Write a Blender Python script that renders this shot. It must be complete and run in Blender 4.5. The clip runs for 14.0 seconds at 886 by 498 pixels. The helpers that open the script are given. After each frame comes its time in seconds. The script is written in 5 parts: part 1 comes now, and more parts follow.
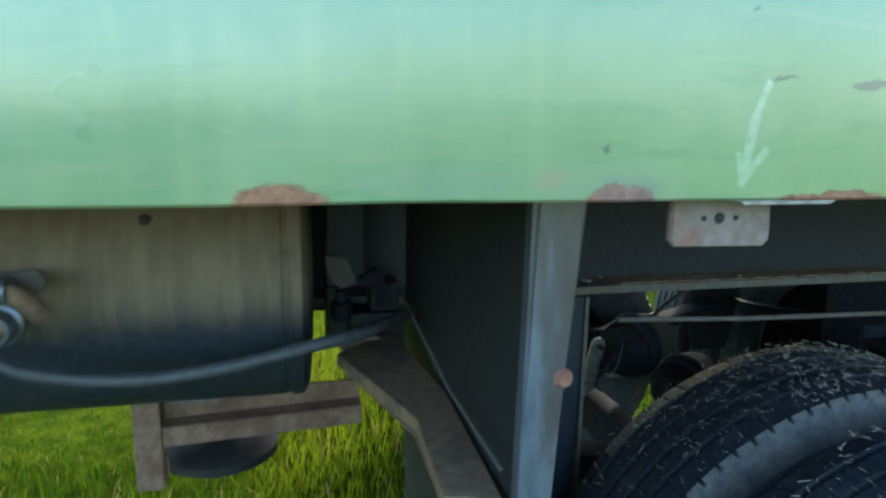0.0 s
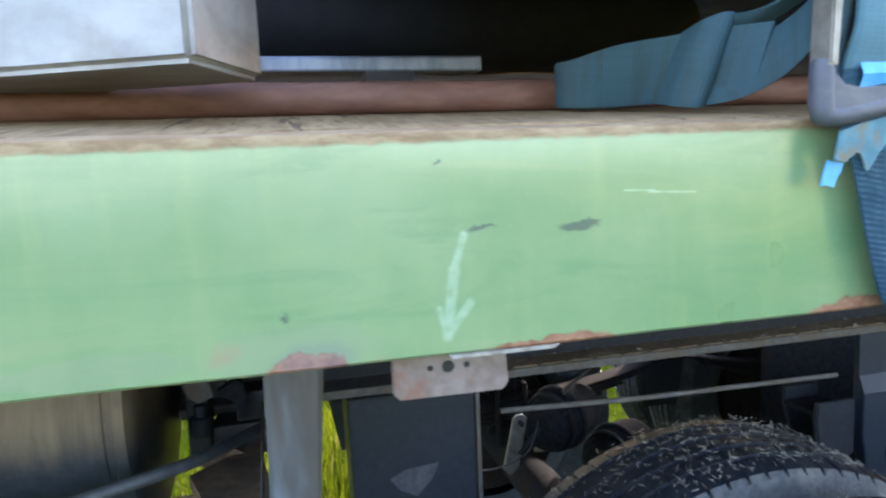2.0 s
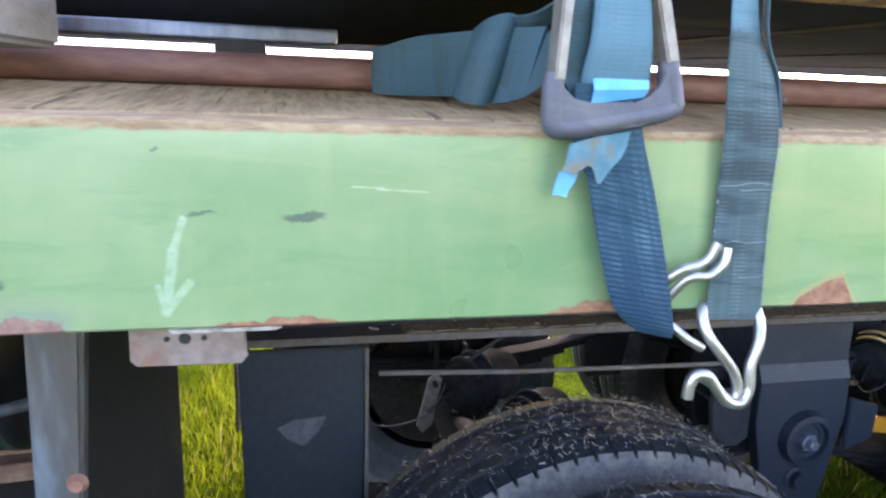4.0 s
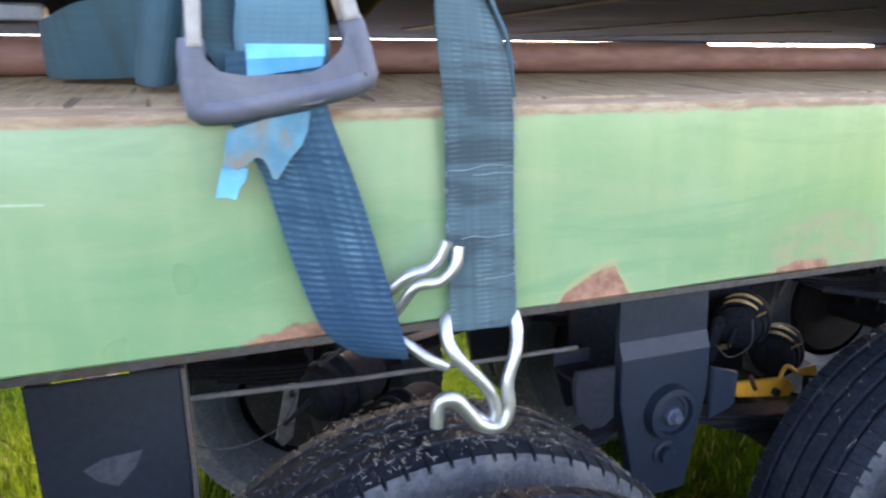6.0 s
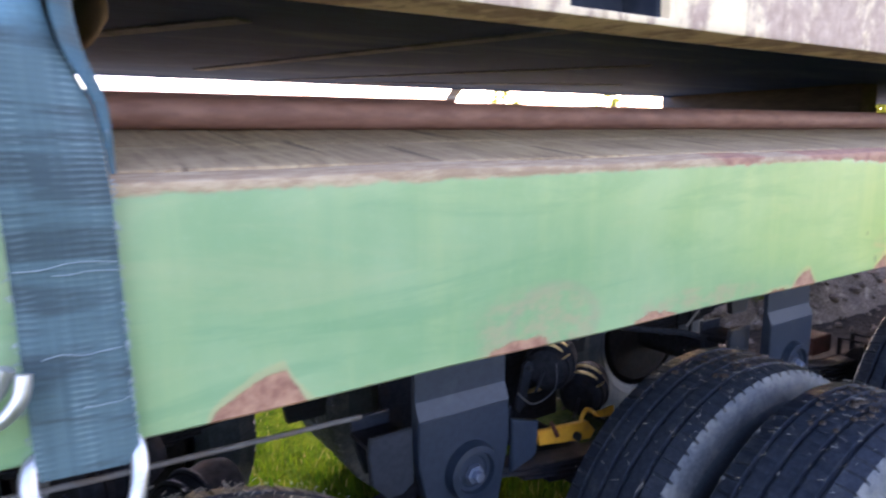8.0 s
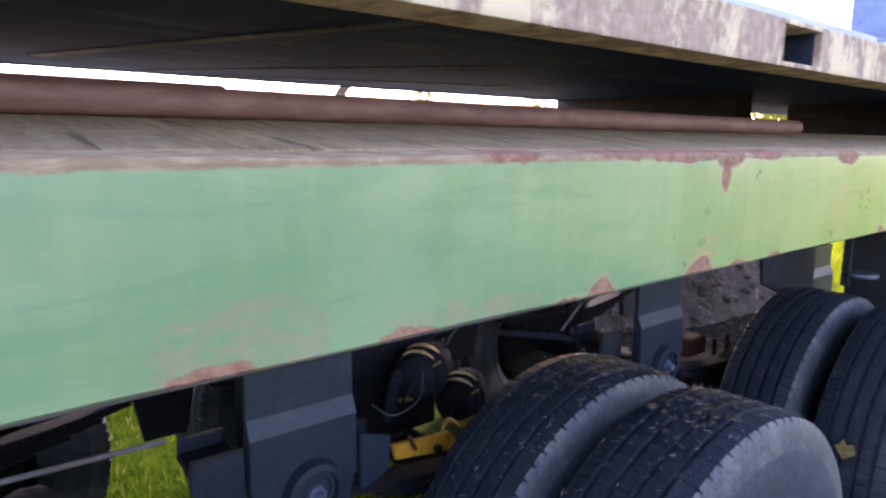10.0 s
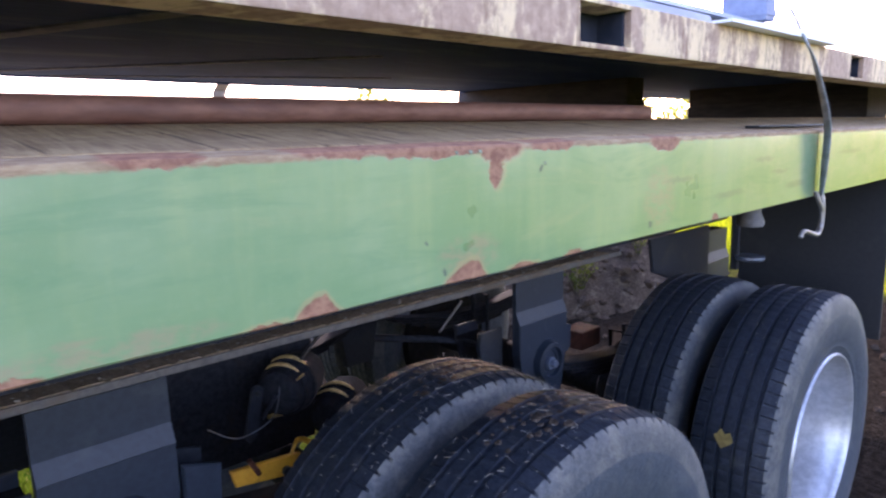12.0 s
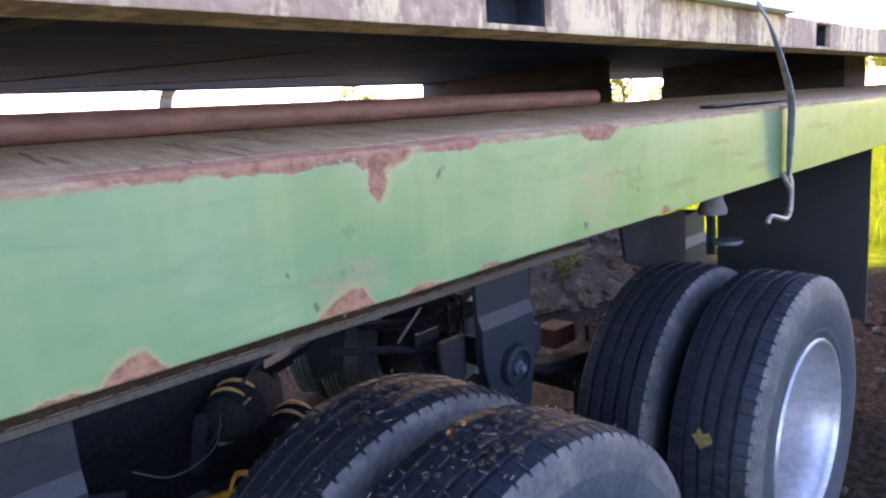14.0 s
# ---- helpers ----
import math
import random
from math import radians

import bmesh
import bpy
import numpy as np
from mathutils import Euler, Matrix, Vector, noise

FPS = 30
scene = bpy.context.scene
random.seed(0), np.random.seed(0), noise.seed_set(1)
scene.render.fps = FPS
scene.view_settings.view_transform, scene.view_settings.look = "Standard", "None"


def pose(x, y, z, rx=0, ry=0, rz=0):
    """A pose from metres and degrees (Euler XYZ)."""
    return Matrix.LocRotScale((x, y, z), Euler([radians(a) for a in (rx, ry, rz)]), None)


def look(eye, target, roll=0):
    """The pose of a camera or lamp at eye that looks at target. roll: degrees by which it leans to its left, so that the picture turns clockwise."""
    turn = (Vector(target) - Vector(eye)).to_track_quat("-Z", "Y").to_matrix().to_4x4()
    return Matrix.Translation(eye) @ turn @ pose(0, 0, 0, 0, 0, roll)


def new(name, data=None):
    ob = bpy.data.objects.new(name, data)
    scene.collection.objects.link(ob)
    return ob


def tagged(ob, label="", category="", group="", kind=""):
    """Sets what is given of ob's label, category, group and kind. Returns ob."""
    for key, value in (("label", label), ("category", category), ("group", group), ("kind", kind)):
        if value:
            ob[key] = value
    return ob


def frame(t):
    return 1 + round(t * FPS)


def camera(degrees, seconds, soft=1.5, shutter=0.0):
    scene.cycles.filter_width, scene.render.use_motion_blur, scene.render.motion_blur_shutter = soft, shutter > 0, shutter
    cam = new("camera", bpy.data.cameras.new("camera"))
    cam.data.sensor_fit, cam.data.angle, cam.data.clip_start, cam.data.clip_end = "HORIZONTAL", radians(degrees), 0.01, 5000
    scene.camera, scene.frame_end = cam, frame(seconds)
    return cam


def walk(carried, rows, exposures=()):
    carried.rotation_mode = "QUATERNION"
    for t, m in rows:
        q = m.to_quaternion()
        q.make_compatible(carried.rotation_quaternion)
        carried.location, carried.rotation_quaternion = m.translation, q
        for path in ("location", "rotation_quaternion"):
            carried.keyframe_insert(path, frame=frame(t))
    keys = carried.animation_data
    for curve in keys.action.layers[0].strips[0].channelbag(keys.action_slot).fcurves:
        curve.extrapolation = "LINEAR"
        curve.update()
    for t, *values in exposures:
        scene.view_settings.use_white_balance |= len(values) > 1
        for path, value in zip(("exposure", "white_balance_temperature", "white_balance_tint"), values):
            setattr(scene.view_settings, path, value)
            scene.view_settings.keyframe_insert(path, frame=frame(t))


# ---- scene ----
cam = camera(68.0, 14.0, soft=2.3, shutter=0.6)
PATH = [
    (0, (0.169, -0.43, 1.306), (0.617, 1.48, 0.92), 1.0),
    (0.5, (0.222, -0.414, 1.33), (0.685, 1.501, 0.986), -2.3),
    (1, (0.278, -0.413, 1.359), (0.732, 1.512, 1.064), -3.5),
    (1.5, (0.342, -0.42, 1.376), (0.837, 1.504, 1.148), -3.5),
    (2, (0.39, -0.445, 1.384), (0.86, 1.483, 1.137), -2.5),
    (2.5, (0.458, -0.458, 1.39), (0.911, 1.472, 1.13), 0.5),
    (2.7, (0.489, -0.491, 1.401), (0.906, 1.444, 1.113), 1.9),
    (4.8, (0.671, -0.517, 1.417), (1.134, 1.383, 0.996), 0.3),
    (5, (0.697, -0.5, 1.416), (1.213, 1.384, 0.988), 0.2),
    (5.5, (0.745, -0.479, 1.417), (1.327, 1.384, 0.979), -0.6),
    (6, (0.796, -0.451, 1.413), (1.447, 1.389, 0.975), -1.2),
    (6.5, (0.828, -0.442, 1.418), (1.537, 1.385, 1.016), -0.3),
    (7, (0.873, -0.427, 1.419), (1.731, 1.338, 1.037), 0.9),
    (7.5, (0.917, -0.422, 1.425), (1.868, 1.296, 1.042), -0.1),
    (8, (0.966, -0.424, 1.433), (2.028, 1.239, 1.101), -0.6),
    (8.5, (1.004, -0.427, 1.434), (2.124, 1.203, 1.138), -0.5),
    (9, (1.054, -0.434, 1.428), (2.23, 1.157, 1.136), 1.0),
    (9.2, (1.08, -0.436, 1.427), (2.266, 1.145, 1.119), 1.2),
    (11.3, (1.33, -0.498, 1.416), (2.658, 0.96, 1.079), -1.4),
    (11.5, (1.373, -0.504, 1.422), (2.703, 0.95, 1.077), -1.5),
    (12, (1.421, -0.54, 1.423), (2.774, 0.893, 1.079), -1.5),
    (12.5, (1.467, -0.557, 1.424), (2.843, 0.853, 1.081), -0.7),
    (13, (1.509, -0.574, 1.421), (2.872, 0.849, 1.078), -0.8),
    (13.5, (1.553, -0.56, 1.422), (2.907, 0.864, 1.048), -3.6),
    (14, (1.597, -0.535, 1.428), (2.956, 0.887, 1.06), -4.8),
]
walk(cam, [(t, look(eye, target, roll)) for t, eye, target, roll in PATH],
     exposures=[(0.0, 2.66, 6000, 0), (1.0, 2.90, 6200, 8), (2.0, 3.18, 6500, 21), (5.0, 3.43, 6700, 31), (7.5, 3.32, 6300, 37), (9.0, 3.00, 6200, 40), (11.5, 2.82, 6200, 41), (14.0, 2.86, 6150, 42)])

# ---- light ----
SUN_DIR = Vector((0.74, 0.67, 0.0)).normalized()
SUN_EL = radians(24)
world = bpy.data.worlds.new("sky")
scene.world = world
world.use_nodes = True
wt = world.node_tree
sky = wt.nodes.new("ShaderNodeTexSky")
sky.sky_type, sky.sun_disc = "NISHITA", False
sky.sun_elevation = SUN_EL
sky.sun_rotation = math.atan2(SUN_DIR.x, SUN_DIR.y)
sky.air_density, sky.dust_density, sky.ozone_density = 1.0, 1.6, 1.0
wt.links.new(sky.outputs[0], wt.nodes["Background"].inputs[0])
wt.nodes["Background"].inputs[1].default_value = 0.15
sun = new("sun", bpy.data.lights.new("sun", "SUN"))
sun.data.energy, sun.data.angle, sun.data.color = 1.3, radians(0.6), (1.0, 0.9, 0.74)
sun_at = Vector((SUN_DIR.x * math.cos(SUN_EL), SUN_DIR.y * math.cos(SUN_EL), math.sin(SUN_EL)))
sun.matrix_basis = look(sun_at * 30, (0, 0, 0))

# ---- materials ----


class Nodes:
    """Short names for shader nodes."""

    def __init__(self, name):
        self.m = bpy.data.materials.new(name)
        self.m.use_nodes = True
        self.t = self.m.node_tree
        self.b = self.t.nodes["Principled BSDF"]
        self.co = self.t.nodes.new("ShaderNodeTexCoord").outputs["Object"]

    def put(self, value, socket):
        if isinstance(value, bpy.types.NodeSocket):
            self.t.links.new(value, socket)
        elif value is not None:
            socket.default_value = value

    def math(self, op, a, b=None, c=None, clamp=False):
        n = self.t.nodes.new("ShaderNodeMath")
        n.operation, n.use_clamp = op, clamp
        for i, v in enumerate((a, b, c)):
            self.put(v, n.inputs[i])
        return n.outputs[0]

    def xyz(self, co=None):
        n = self.t.nodes.new("ShaderNodeSeparateXYZ")
        self.put(co or self.co, n.inputs[0])
        return n.outputs

    def stretch(self, sx, sy, sz, co=None):
        n = self.t.nodes.new("ShaderNodeMapping")
        self.put(co or self.co, n.inputs["Vector"])
        n.inputs["Scale"].default_value = (sx, sy, sz)
        return n.outputs[0]

    def noise(self, scale, detail=4, rough=0.55, co=None, warp=0.0):
        n = self.t.nodes.new("ShaderNodeTexNoise")
        self.put(co or self.co, n.inputs["Vector"])
        n.inputs["Scale"].default_value, n.inputs["Detail"].default_value = scale, detail
        n.inputs["Roughness"].default_value, n.inputs["Distortion"].default_value = rough, warp
        return n.outputs["Fac"]

    def step(self, v, lo, hi):
        n = self.t.nodes.new("ShaderNodeMapRange")
        n.interpolation_type = "SMOOTHSTEP"
        self.put(v, n.inputs[0])
        n.inputs[1].default_value, n.inputs[2].default_value = lo, hi
        return n.outputs[0]

    def mix(self, f, a, b):
        n = self.t.nodes.new("ShaderNodeMix")
        n.data_type = "RGBA"
        self.put(f, n.inputs[0])
        for v, s in ((a, n.inputs[6]), (b, n.inputs[7])):
            self.put((*v, 1) if isinstance(v, tuple) else v, s)
        return n.outputs[2]

    def random(self):
        return self.t.nodes.new("ShaderNodeObjectInfo").outputs["Random"]

    def island(self):
        return self.t.nodes.new("ShaderNodeNewGeometry").outputs["Random Per Island"]

    def bump(self, height, strength=0.3, distance=0.002):
        n = self.t.nodes.new("ShaderNodeBump")
        self.put(height, n.inputs["Height"])
        n.inputs["Strength"].default_value, n.inputs["Distance"].default_value = strength, distance
        self.t.links.new(n.outputs[0], self.b.inputs["Normal"])

    def out(self, color, rough=0.6, metal=0.0, spec=0.5):
        self.put((*color, 1) if isinstance(color, tuple) else color, self.b.inputs["Base Color"])
        self.put(rough, self.b.inputs["Roughness"])
        self.put(metal, self.b.inputs["Metallic"])
        self.put(spec, self.b.inputs["Specular IOR Level"])
        return self.m


def worn(name, c1, c2, dirt, rough=0.6, metal=0.0, fine=60.0, coarse=6.0, amount=0.5, bump=0.25, depth=0.001, spec=0.5, stretch=(1, 1, 1)):
    """A worn surface: fine grain between two colours, coarse dirt over it."""
    n = Nodes(name)
    co = n.stretch(*stretch)
    grain = n.noise(fine, 5, 0.6, co)
    patches = n.step(n.noise(coarse, 5, 0.65, co, 0.4), 0.62 - 0.3 * amount, 0.78 - 0.2 * amount)
    col = n.mix(n.step(grain, 0.3, 0.7), c1, c2)
    col = n.mix(n.math("MULTIPLY", patches, 0.85), col, dirt)
    r = n.math("MULTIPLY_ADD", grain, 0.25, rough - 0.1)
    n.bump(n.math("ADD", grain, n.math("MULTIPLY", patches, 0.6)), bump, depth)
    return n.out(col, r, metal, spec)


def rail_paint():
    """Pale green paint with rust breaking through, scuffs and a chalk arrow."""
    n = Nodes("green_rail_paint")
    X, Y, Z = n.xyz()
    w1 = n.math("MULTIPLY_ADD", n.noise(28, 6, 0.7), 0.030, -0.015)
    w2 = n.math("MULTIPLY_ADD", n.noise(34, 6, 0.7, n.stretch(1, 1, 1.3)), 0.024, -0.012)
    Xw, Zw = n.math("ADD", X, w1), n.math("ADD", Z, w2)

    def blob(x, z, rx, rz, soft=0.25):
        a = n.math("POWER", n.math("ABSOLUTE", n.math("MULTIPLY_ADD", Xw, 1 / rx, -x / rx)), 2.0)
        b = n.math("POWER", n.math("ABSOLUTE", n.math("MULTIPLY_ADD", Zw, 1 / rz, -z / rz)), 2.0)
        d = n.math("ADD", a, b)
        return n.math("SUBTRACT", 1.0, n.step(d, 1 - soft, 1 + soft))

    def most(masks):
        m = masks[0]
        for k in masks[1:]:
            m = n.math("MAXIMUM", m, k)
        return m

    fine = n.noise(140, 4, 0.6)
    cloud = n.noise(5, 4, 0.6)
    streak = n.noise(9, 4, 0.6, n.stretch(2.2, 1, 0.25))
    col = n.mix(n.step(cloud, 0.3, 0.72), (0.142, 0.258, 0.116), (0.225, 0.323, 0.165))
    col = n.mix(n.math("MULTIPLY", n.step(streak, 0.46, 0.72), 0.5), col, (0.258, 0.335, 0.150))
    smear = n.noise(7, 5, 0.65, n.stretch(0.5, 1, 3.0), 0.8)
    col = n.mix(n.math("MULTIPLY", n.step(smear, 0.5, 0.68), 0.35), col, (0.284, 0.323, 0.163))
    col = n.mix(n.math("MULTIPLY", n.step(smear, 0.48, 0.34), 0.4), col, (0.093, 0.224, 0.105))
    col = n.mix(n.math("MULTIPLY", n.step(fine, 0.5, 0.8), 0.18), col, (0.258, 0.361, 0.219))
    # dust and grime toward the rear end of the rail
    rear = n.math("MULTIPLY", n.step(X, 2.3, 3.3), n.step(n.noise(14, 5, 0.7, n.stretch(0.6, 1, 1.6)), 0.46, 0.62))
    col = n.mix(n.math("MULTIPLY", rear, 0.6), col, (0.30, 0.33, 0.20))
    # pale bloom
    grey = most([blob(0.26, 1.264, 0.06, 0.010), blob(0.39, 1.262, 0.06, 0.02, 0.6)])
    col = n.mix(n.math("MULTIPLY", grey, 0.3), col, (0.25, 0.28, 0.20))
    faint = most([blob(1.335, 1.268, 0.070, 0.036, 0.6), blob(1.56, 1.262, 0.10, 0.012, 0.6), blob(0.345, 1.268, 0.010, 0.009, 0.9), blob(1.975, 1.282, 0.05, 0.022, 0.7), blob(2.43, 1.31, 0.05, 0.05, 0.7)])
    blotch = n.step(n.noise(55, 5, 0.7, n.stretch(0.7, 1, 1.2)), 0.36, 0.62)
    col = n.mix(n.math("MULTIPLY", n.math("MULTIPLY", faint, blotch), 0.55), col, (0.34, 0.235, 0.15))
    ring = n.math("SUBTRACT", 1.0, n.step(n.math("ABSOLUTE", n.math("SUBTRACT", n.math("SQRT", n.math("ADD", n.math("POWER", n.math("ABSOLUTE", n.math("MULTIPLY_ADD", X, 1 / 0.05, -1.355 / 0.05)), 2.0), n.math("POWER", n.math("ABSOLUTE", n.math("MULTIPLY_ADD", Z, 1 / 0.036, -1.268 / 0.036)), 2.0))), 1.0)), 0.03, 0.20))
    col = n.mix(n.math("MULTIPLY", ring, 0.3), col, (0.26, 0.21, 0.145))
    # bare rusted steel
    rust_col = n.mix(n.step(n.noise(70, 5, 0.7), 0.35, 0.65), (0.215, 0.100, 0.062), (0.35, 0.185, 0.108))
    spots = [(0.162, 1.250, 0.030, 0.013), (0.40, 1.250, 0.028, 0.012), (0.585, 1.250, 0.05, 0.007), (0.86, 1.250, 0.05, 0.012), (1.315, 1.250, 0.035, 0.012),
             (1.49, 1.250, 0.03, 0.008), (1.70, 1.247, 0.026, 0.006), (2.07, 1.249, 0.034, 0.006), (2.19, 1.248, 0.03, 0.010), (2.64, 1.252, 0.014, 0.012), (2.44, 1.400, 0.05, 0.013), (2.030, 1.406, 0.040, 0.018), (2.024, 1.382, 0.011, 0.027), (1.93, 1.408, 0.09, 0.012), (1.80, 1.411, 0.06, 0.009), (2.14, 1.408, 0.05, 0.010), (1.62, 1.411, 0.04, 0.009)]

    def wedge(x0, xp, x1, h):
        """A patch that climbs from x0 to its peak and falls steeply to x1."""
        up = n.math("POWER", n.math("MULTIPLY_ADD", X, 1 / (xp - x0), -x0 / (xp - x0), clamp=True), 0.52)
        down = n.math("MULTIPLY_ADD", X, -1 / (x1 - xp), (x1 + 0.013) / (x1 - xp), clamp=True)
        top = n.math("MULTIPLY_ADD", n.math("MINIMUM", up, n.math("POWER", down, 1.5)), h, 1.246)
        return n.math("SUBTRACT", n.math("MULTIPLY_ADD", w2, 0.6, top), Z)

    leans = [wedge(*w) for w in ((1.052, 1.094, 1.118, 0.032), (1.731, 1.757, 1.780, 0.025), (1.928, 1.976, 1.998, 0.029))]
    lean = most(leans)
    rust = most([blob(*s) for s in spots] + [n.step(lean, 0.0, 0.003)])
    edge = n.step(n.math("ADD", Z, n.math("MULTIPLY", w2, 0.5)), 1.3995, 1.4035)
    low = n.math("MULTIPLY", n.math("SUBTRACT", 1.0, n.step(n.math("ADD", Z, w2), 1.246, 1.252)), 0.75)
    lip = n.mix(n.step(n.noise(90, 5, 0.7, n.stretch(0.3, 1, 1)), 0.4, 0.65), (0.26, 0.168, 0.094), (0.39, 0.285, 0.165))
    col = n.mix(n.math("MULTIPLY", low, n.step(n.noise(18, 4), 0.42, 0.6)), col, (0.30, 0.22, 0.17))
    col = n.mix(edge, col, lip)
    halo = most([blob(s[0] + 0.002, s[1] + 0.0015, s[2] * 1.2, s[3] * 1.2, 0.35) for s in spots[6:8] + spots[11:13]] + [n.step(lean, -0.006, -0.002)])
    col = n.mix(n.math("MULTIPLY", halo, 0.32), col, (0.50, 0.29, 0.14))
    col = n.mix(rust, col, rust_col)
    # dark scuffs
    smudge = most([blob(2.50, 1.335, 0.05, 0.004, 0.9), blob(2.70, 1.295, 0.06, 0.006, 0.9), blob(2.86, 1.355, 0.05, 0.005, 0.9), blob(2.95, 1.325, 0.05, 0.004, 0.9), blob(3.05, 1.29, 0.06, 0.008, 0.9), blob(3.45, 1.35, 0.09, 0.006, 0.9)])
    col = n.mix(n.math("MULTIPLY", smudge, 0.5), col, (0.13, 0.15, 0.10))
    dark = most([blob(0.603, 1.3375, 0.016, 0.0042, 0.5), blob(0.525, 1.340, 0.010, 0.0018, 0.9), blob(0.389, 1.289, 0.0022, 0.002, 0.9), blob(0.497, 1.386, 0.003, 0.001, 0.9), blob(2.112, 1.377, 0.004, 0.007, 0.6), blob(1.904, 1.303, 0.0022, 0.0034, 0.6), blob(2.40, 1.268, 0.006, 0.006, 0.6), blob(1.932, 1.266, 0.003, 0.005, 0.6)])
    col = n.mix(n.math("MULTIPLY", dark, 0.8), col, (0.05, 0.07, 0.07))
    scrape = most([blob(0.405, 1.257, 0.028, 0.012, 0.6)])
    col = n.mix(n.math("MULTIPLY", scrape, 0.28), col, (0.14, 0.15, 0.20))

    def stroke(x0, z0, x1, z1, width):
        dx, dz = x1 - x0, z1 - z0
        px, pz = n.math("SUBTRACT", X, x0), n.math("SUBTRACT", Z, z0)
        k = n.math("DIVIDE", n.math("ADD", n.math("MULTIPLY", px, dx), n.math("MULTIPLY", pz, dz)), dx * dx + dz * dz, clamp=True)
        ex = n.math("SUBTRACT", px, n.math("MULTIPLY", k, dx))
        ez = n.math("SUBTRACT", pz, n.math("MULTIPLY", k, dz))
        d = n.math("SQRT", n.math("ADD", n.math("MULTIPLY", ex, ex), n.math("MULTIPLY", ez, ez)))
        return n.math("SUBTRACT", 1.0, n.step(d, width * 0.35, width))

    chalk = most([stroke(0.514, 1.336, 0.506, 1.312, 0.0040), stroke(0.506, 1.312, 0.499, 1.264, 0.0055), stroke(0.499, 1.264, 0.517, 1.287, 0.0045), stroke(0.499, 1.264, 0.494, 1.284, 0.0035), stroke(0.66, 1.359, 0.70, 1.357, 0.0012), stroke(0.64, 1.361, 0.665, 1.360, 0.001)])
    chalk = n.math("MULTIPLY", chalk, n.step(n.noise(90, 3), 0.1, 0.75))
    col = n.mix(n.math("MULTIPLY", chalk, 0.38), col, (0.60, 0.74, 0.62))
    bare = n.math("MAXIMUM", rust, edge)
    rough = n.math("MULTIPLY_ADD", bare, 0.45, n.math("MULTIPLY_ADD", cloud, 0.16, 0.22))
    n.bump(n.math("ADD", n.math("MULTIPLY", rust, -1.2), n.math("ADD", n.math("MULTIPLY", fine, 0.25), n.math("MULTIPLY", cloud, 0.8))), 0.35, 0.0012)
    n.b.inputs["Coat Roughness"].default_value = 0.14
    n.b.inputs["Coat IOR"].default_value = 1.55
    n.put(n.math("MULTIPLY_ADD", bare, -1.0, 1.0, clamp=True), n.b.inputs["Coat Weight"])
    return n.out(col, rough, 0.0, n.math("MULTIPLY_ADD", bare, -0.5, 0.7))


def deck_wood():
    n = Nodes("weathered_deck_wood")
    grain = n.noise(120, 5, 0.65, n.stretch(1.0, 0.10, 0.5), 0.3)
    broad = n.noise(11, 4, 0.6, n.stretch(1.0, 0.25, 1.0))
    crack = n.step(n.noise(75, 2, 0.5, n.stretch(1.0, 0.05, 0.3)), 0.64, 0.70)
    dust_or_light = n.step(n.noise(30, 5, 0.7, n.stretch(0.4, 1, 1)), 0.48, 0.66)
    col = n.mix(n.step(grain, 0.3, 0.7), (0.18, 0.113, 0.055), (0.375, 0.267, 0.135))
    col = n.mix(n.math("MULTIPLY", n.step(broad, 0.35, 0.65), 0.45), col, (0.265, 0.178, 0.103))
    col = n.mix(n.math("MULTIPLY", dust_or_light, 0.4), col, (0.425, 0.305, 0.165))
    col = n.mix(n.math("MULTIPLY", crack, 0.75), col, (0.075, 0.048, 0.03))
    n.bump(n.math("SUBTRACT", grain, n.math("MULTIPLY", crack, 1.2)), 0.6, 0.003)
    return n.out(col, 0.85, 0, 0.2)


def load_paint():
    n = Nodes("peeling_beige_paint")
    X, Y, Z = n.xyz()
    soft = n.noise(60, 5, 0.6)
    peel = n.step(n.math("MULTIPLY_ADD", soft, 0.25, n.noise(10, 5, 0.65, n.stretch(1.2, 1, 0.45), 0.5)), 0.56, 0.70)
    col = n.mix(n.step(soft, 0.3, 0.7), (0.36, 0.24, 0.165), (0.50, 0.355, 0.25))
    col = n.mix(n.math("MULTIPLY", peel, 0.85), col, (0.80, 0.62, 0.37))
    drip = n.step(n.noise(26, 4, 0.6, n.stretch(2.5, 1, 0.2)), 0.54, 0.70)
    col = n.mix(n.math("MULTIPLY", drip, 0.55), col, (0.20, 0.115, 0.07))
    lip = n.step(n.math("MULTIPLY_ADD", soft, -0.012, Z), 1.552, 1.541)
    col = n.mix(n.math("MULTIPLY", lip, 0.2), col, (0.19, 0.12, 0.08))
    n.bump(n.math("ADD", peel, soft), 0.5, 0.002)
    return n.out(col, 0.8, 0, 0.2)


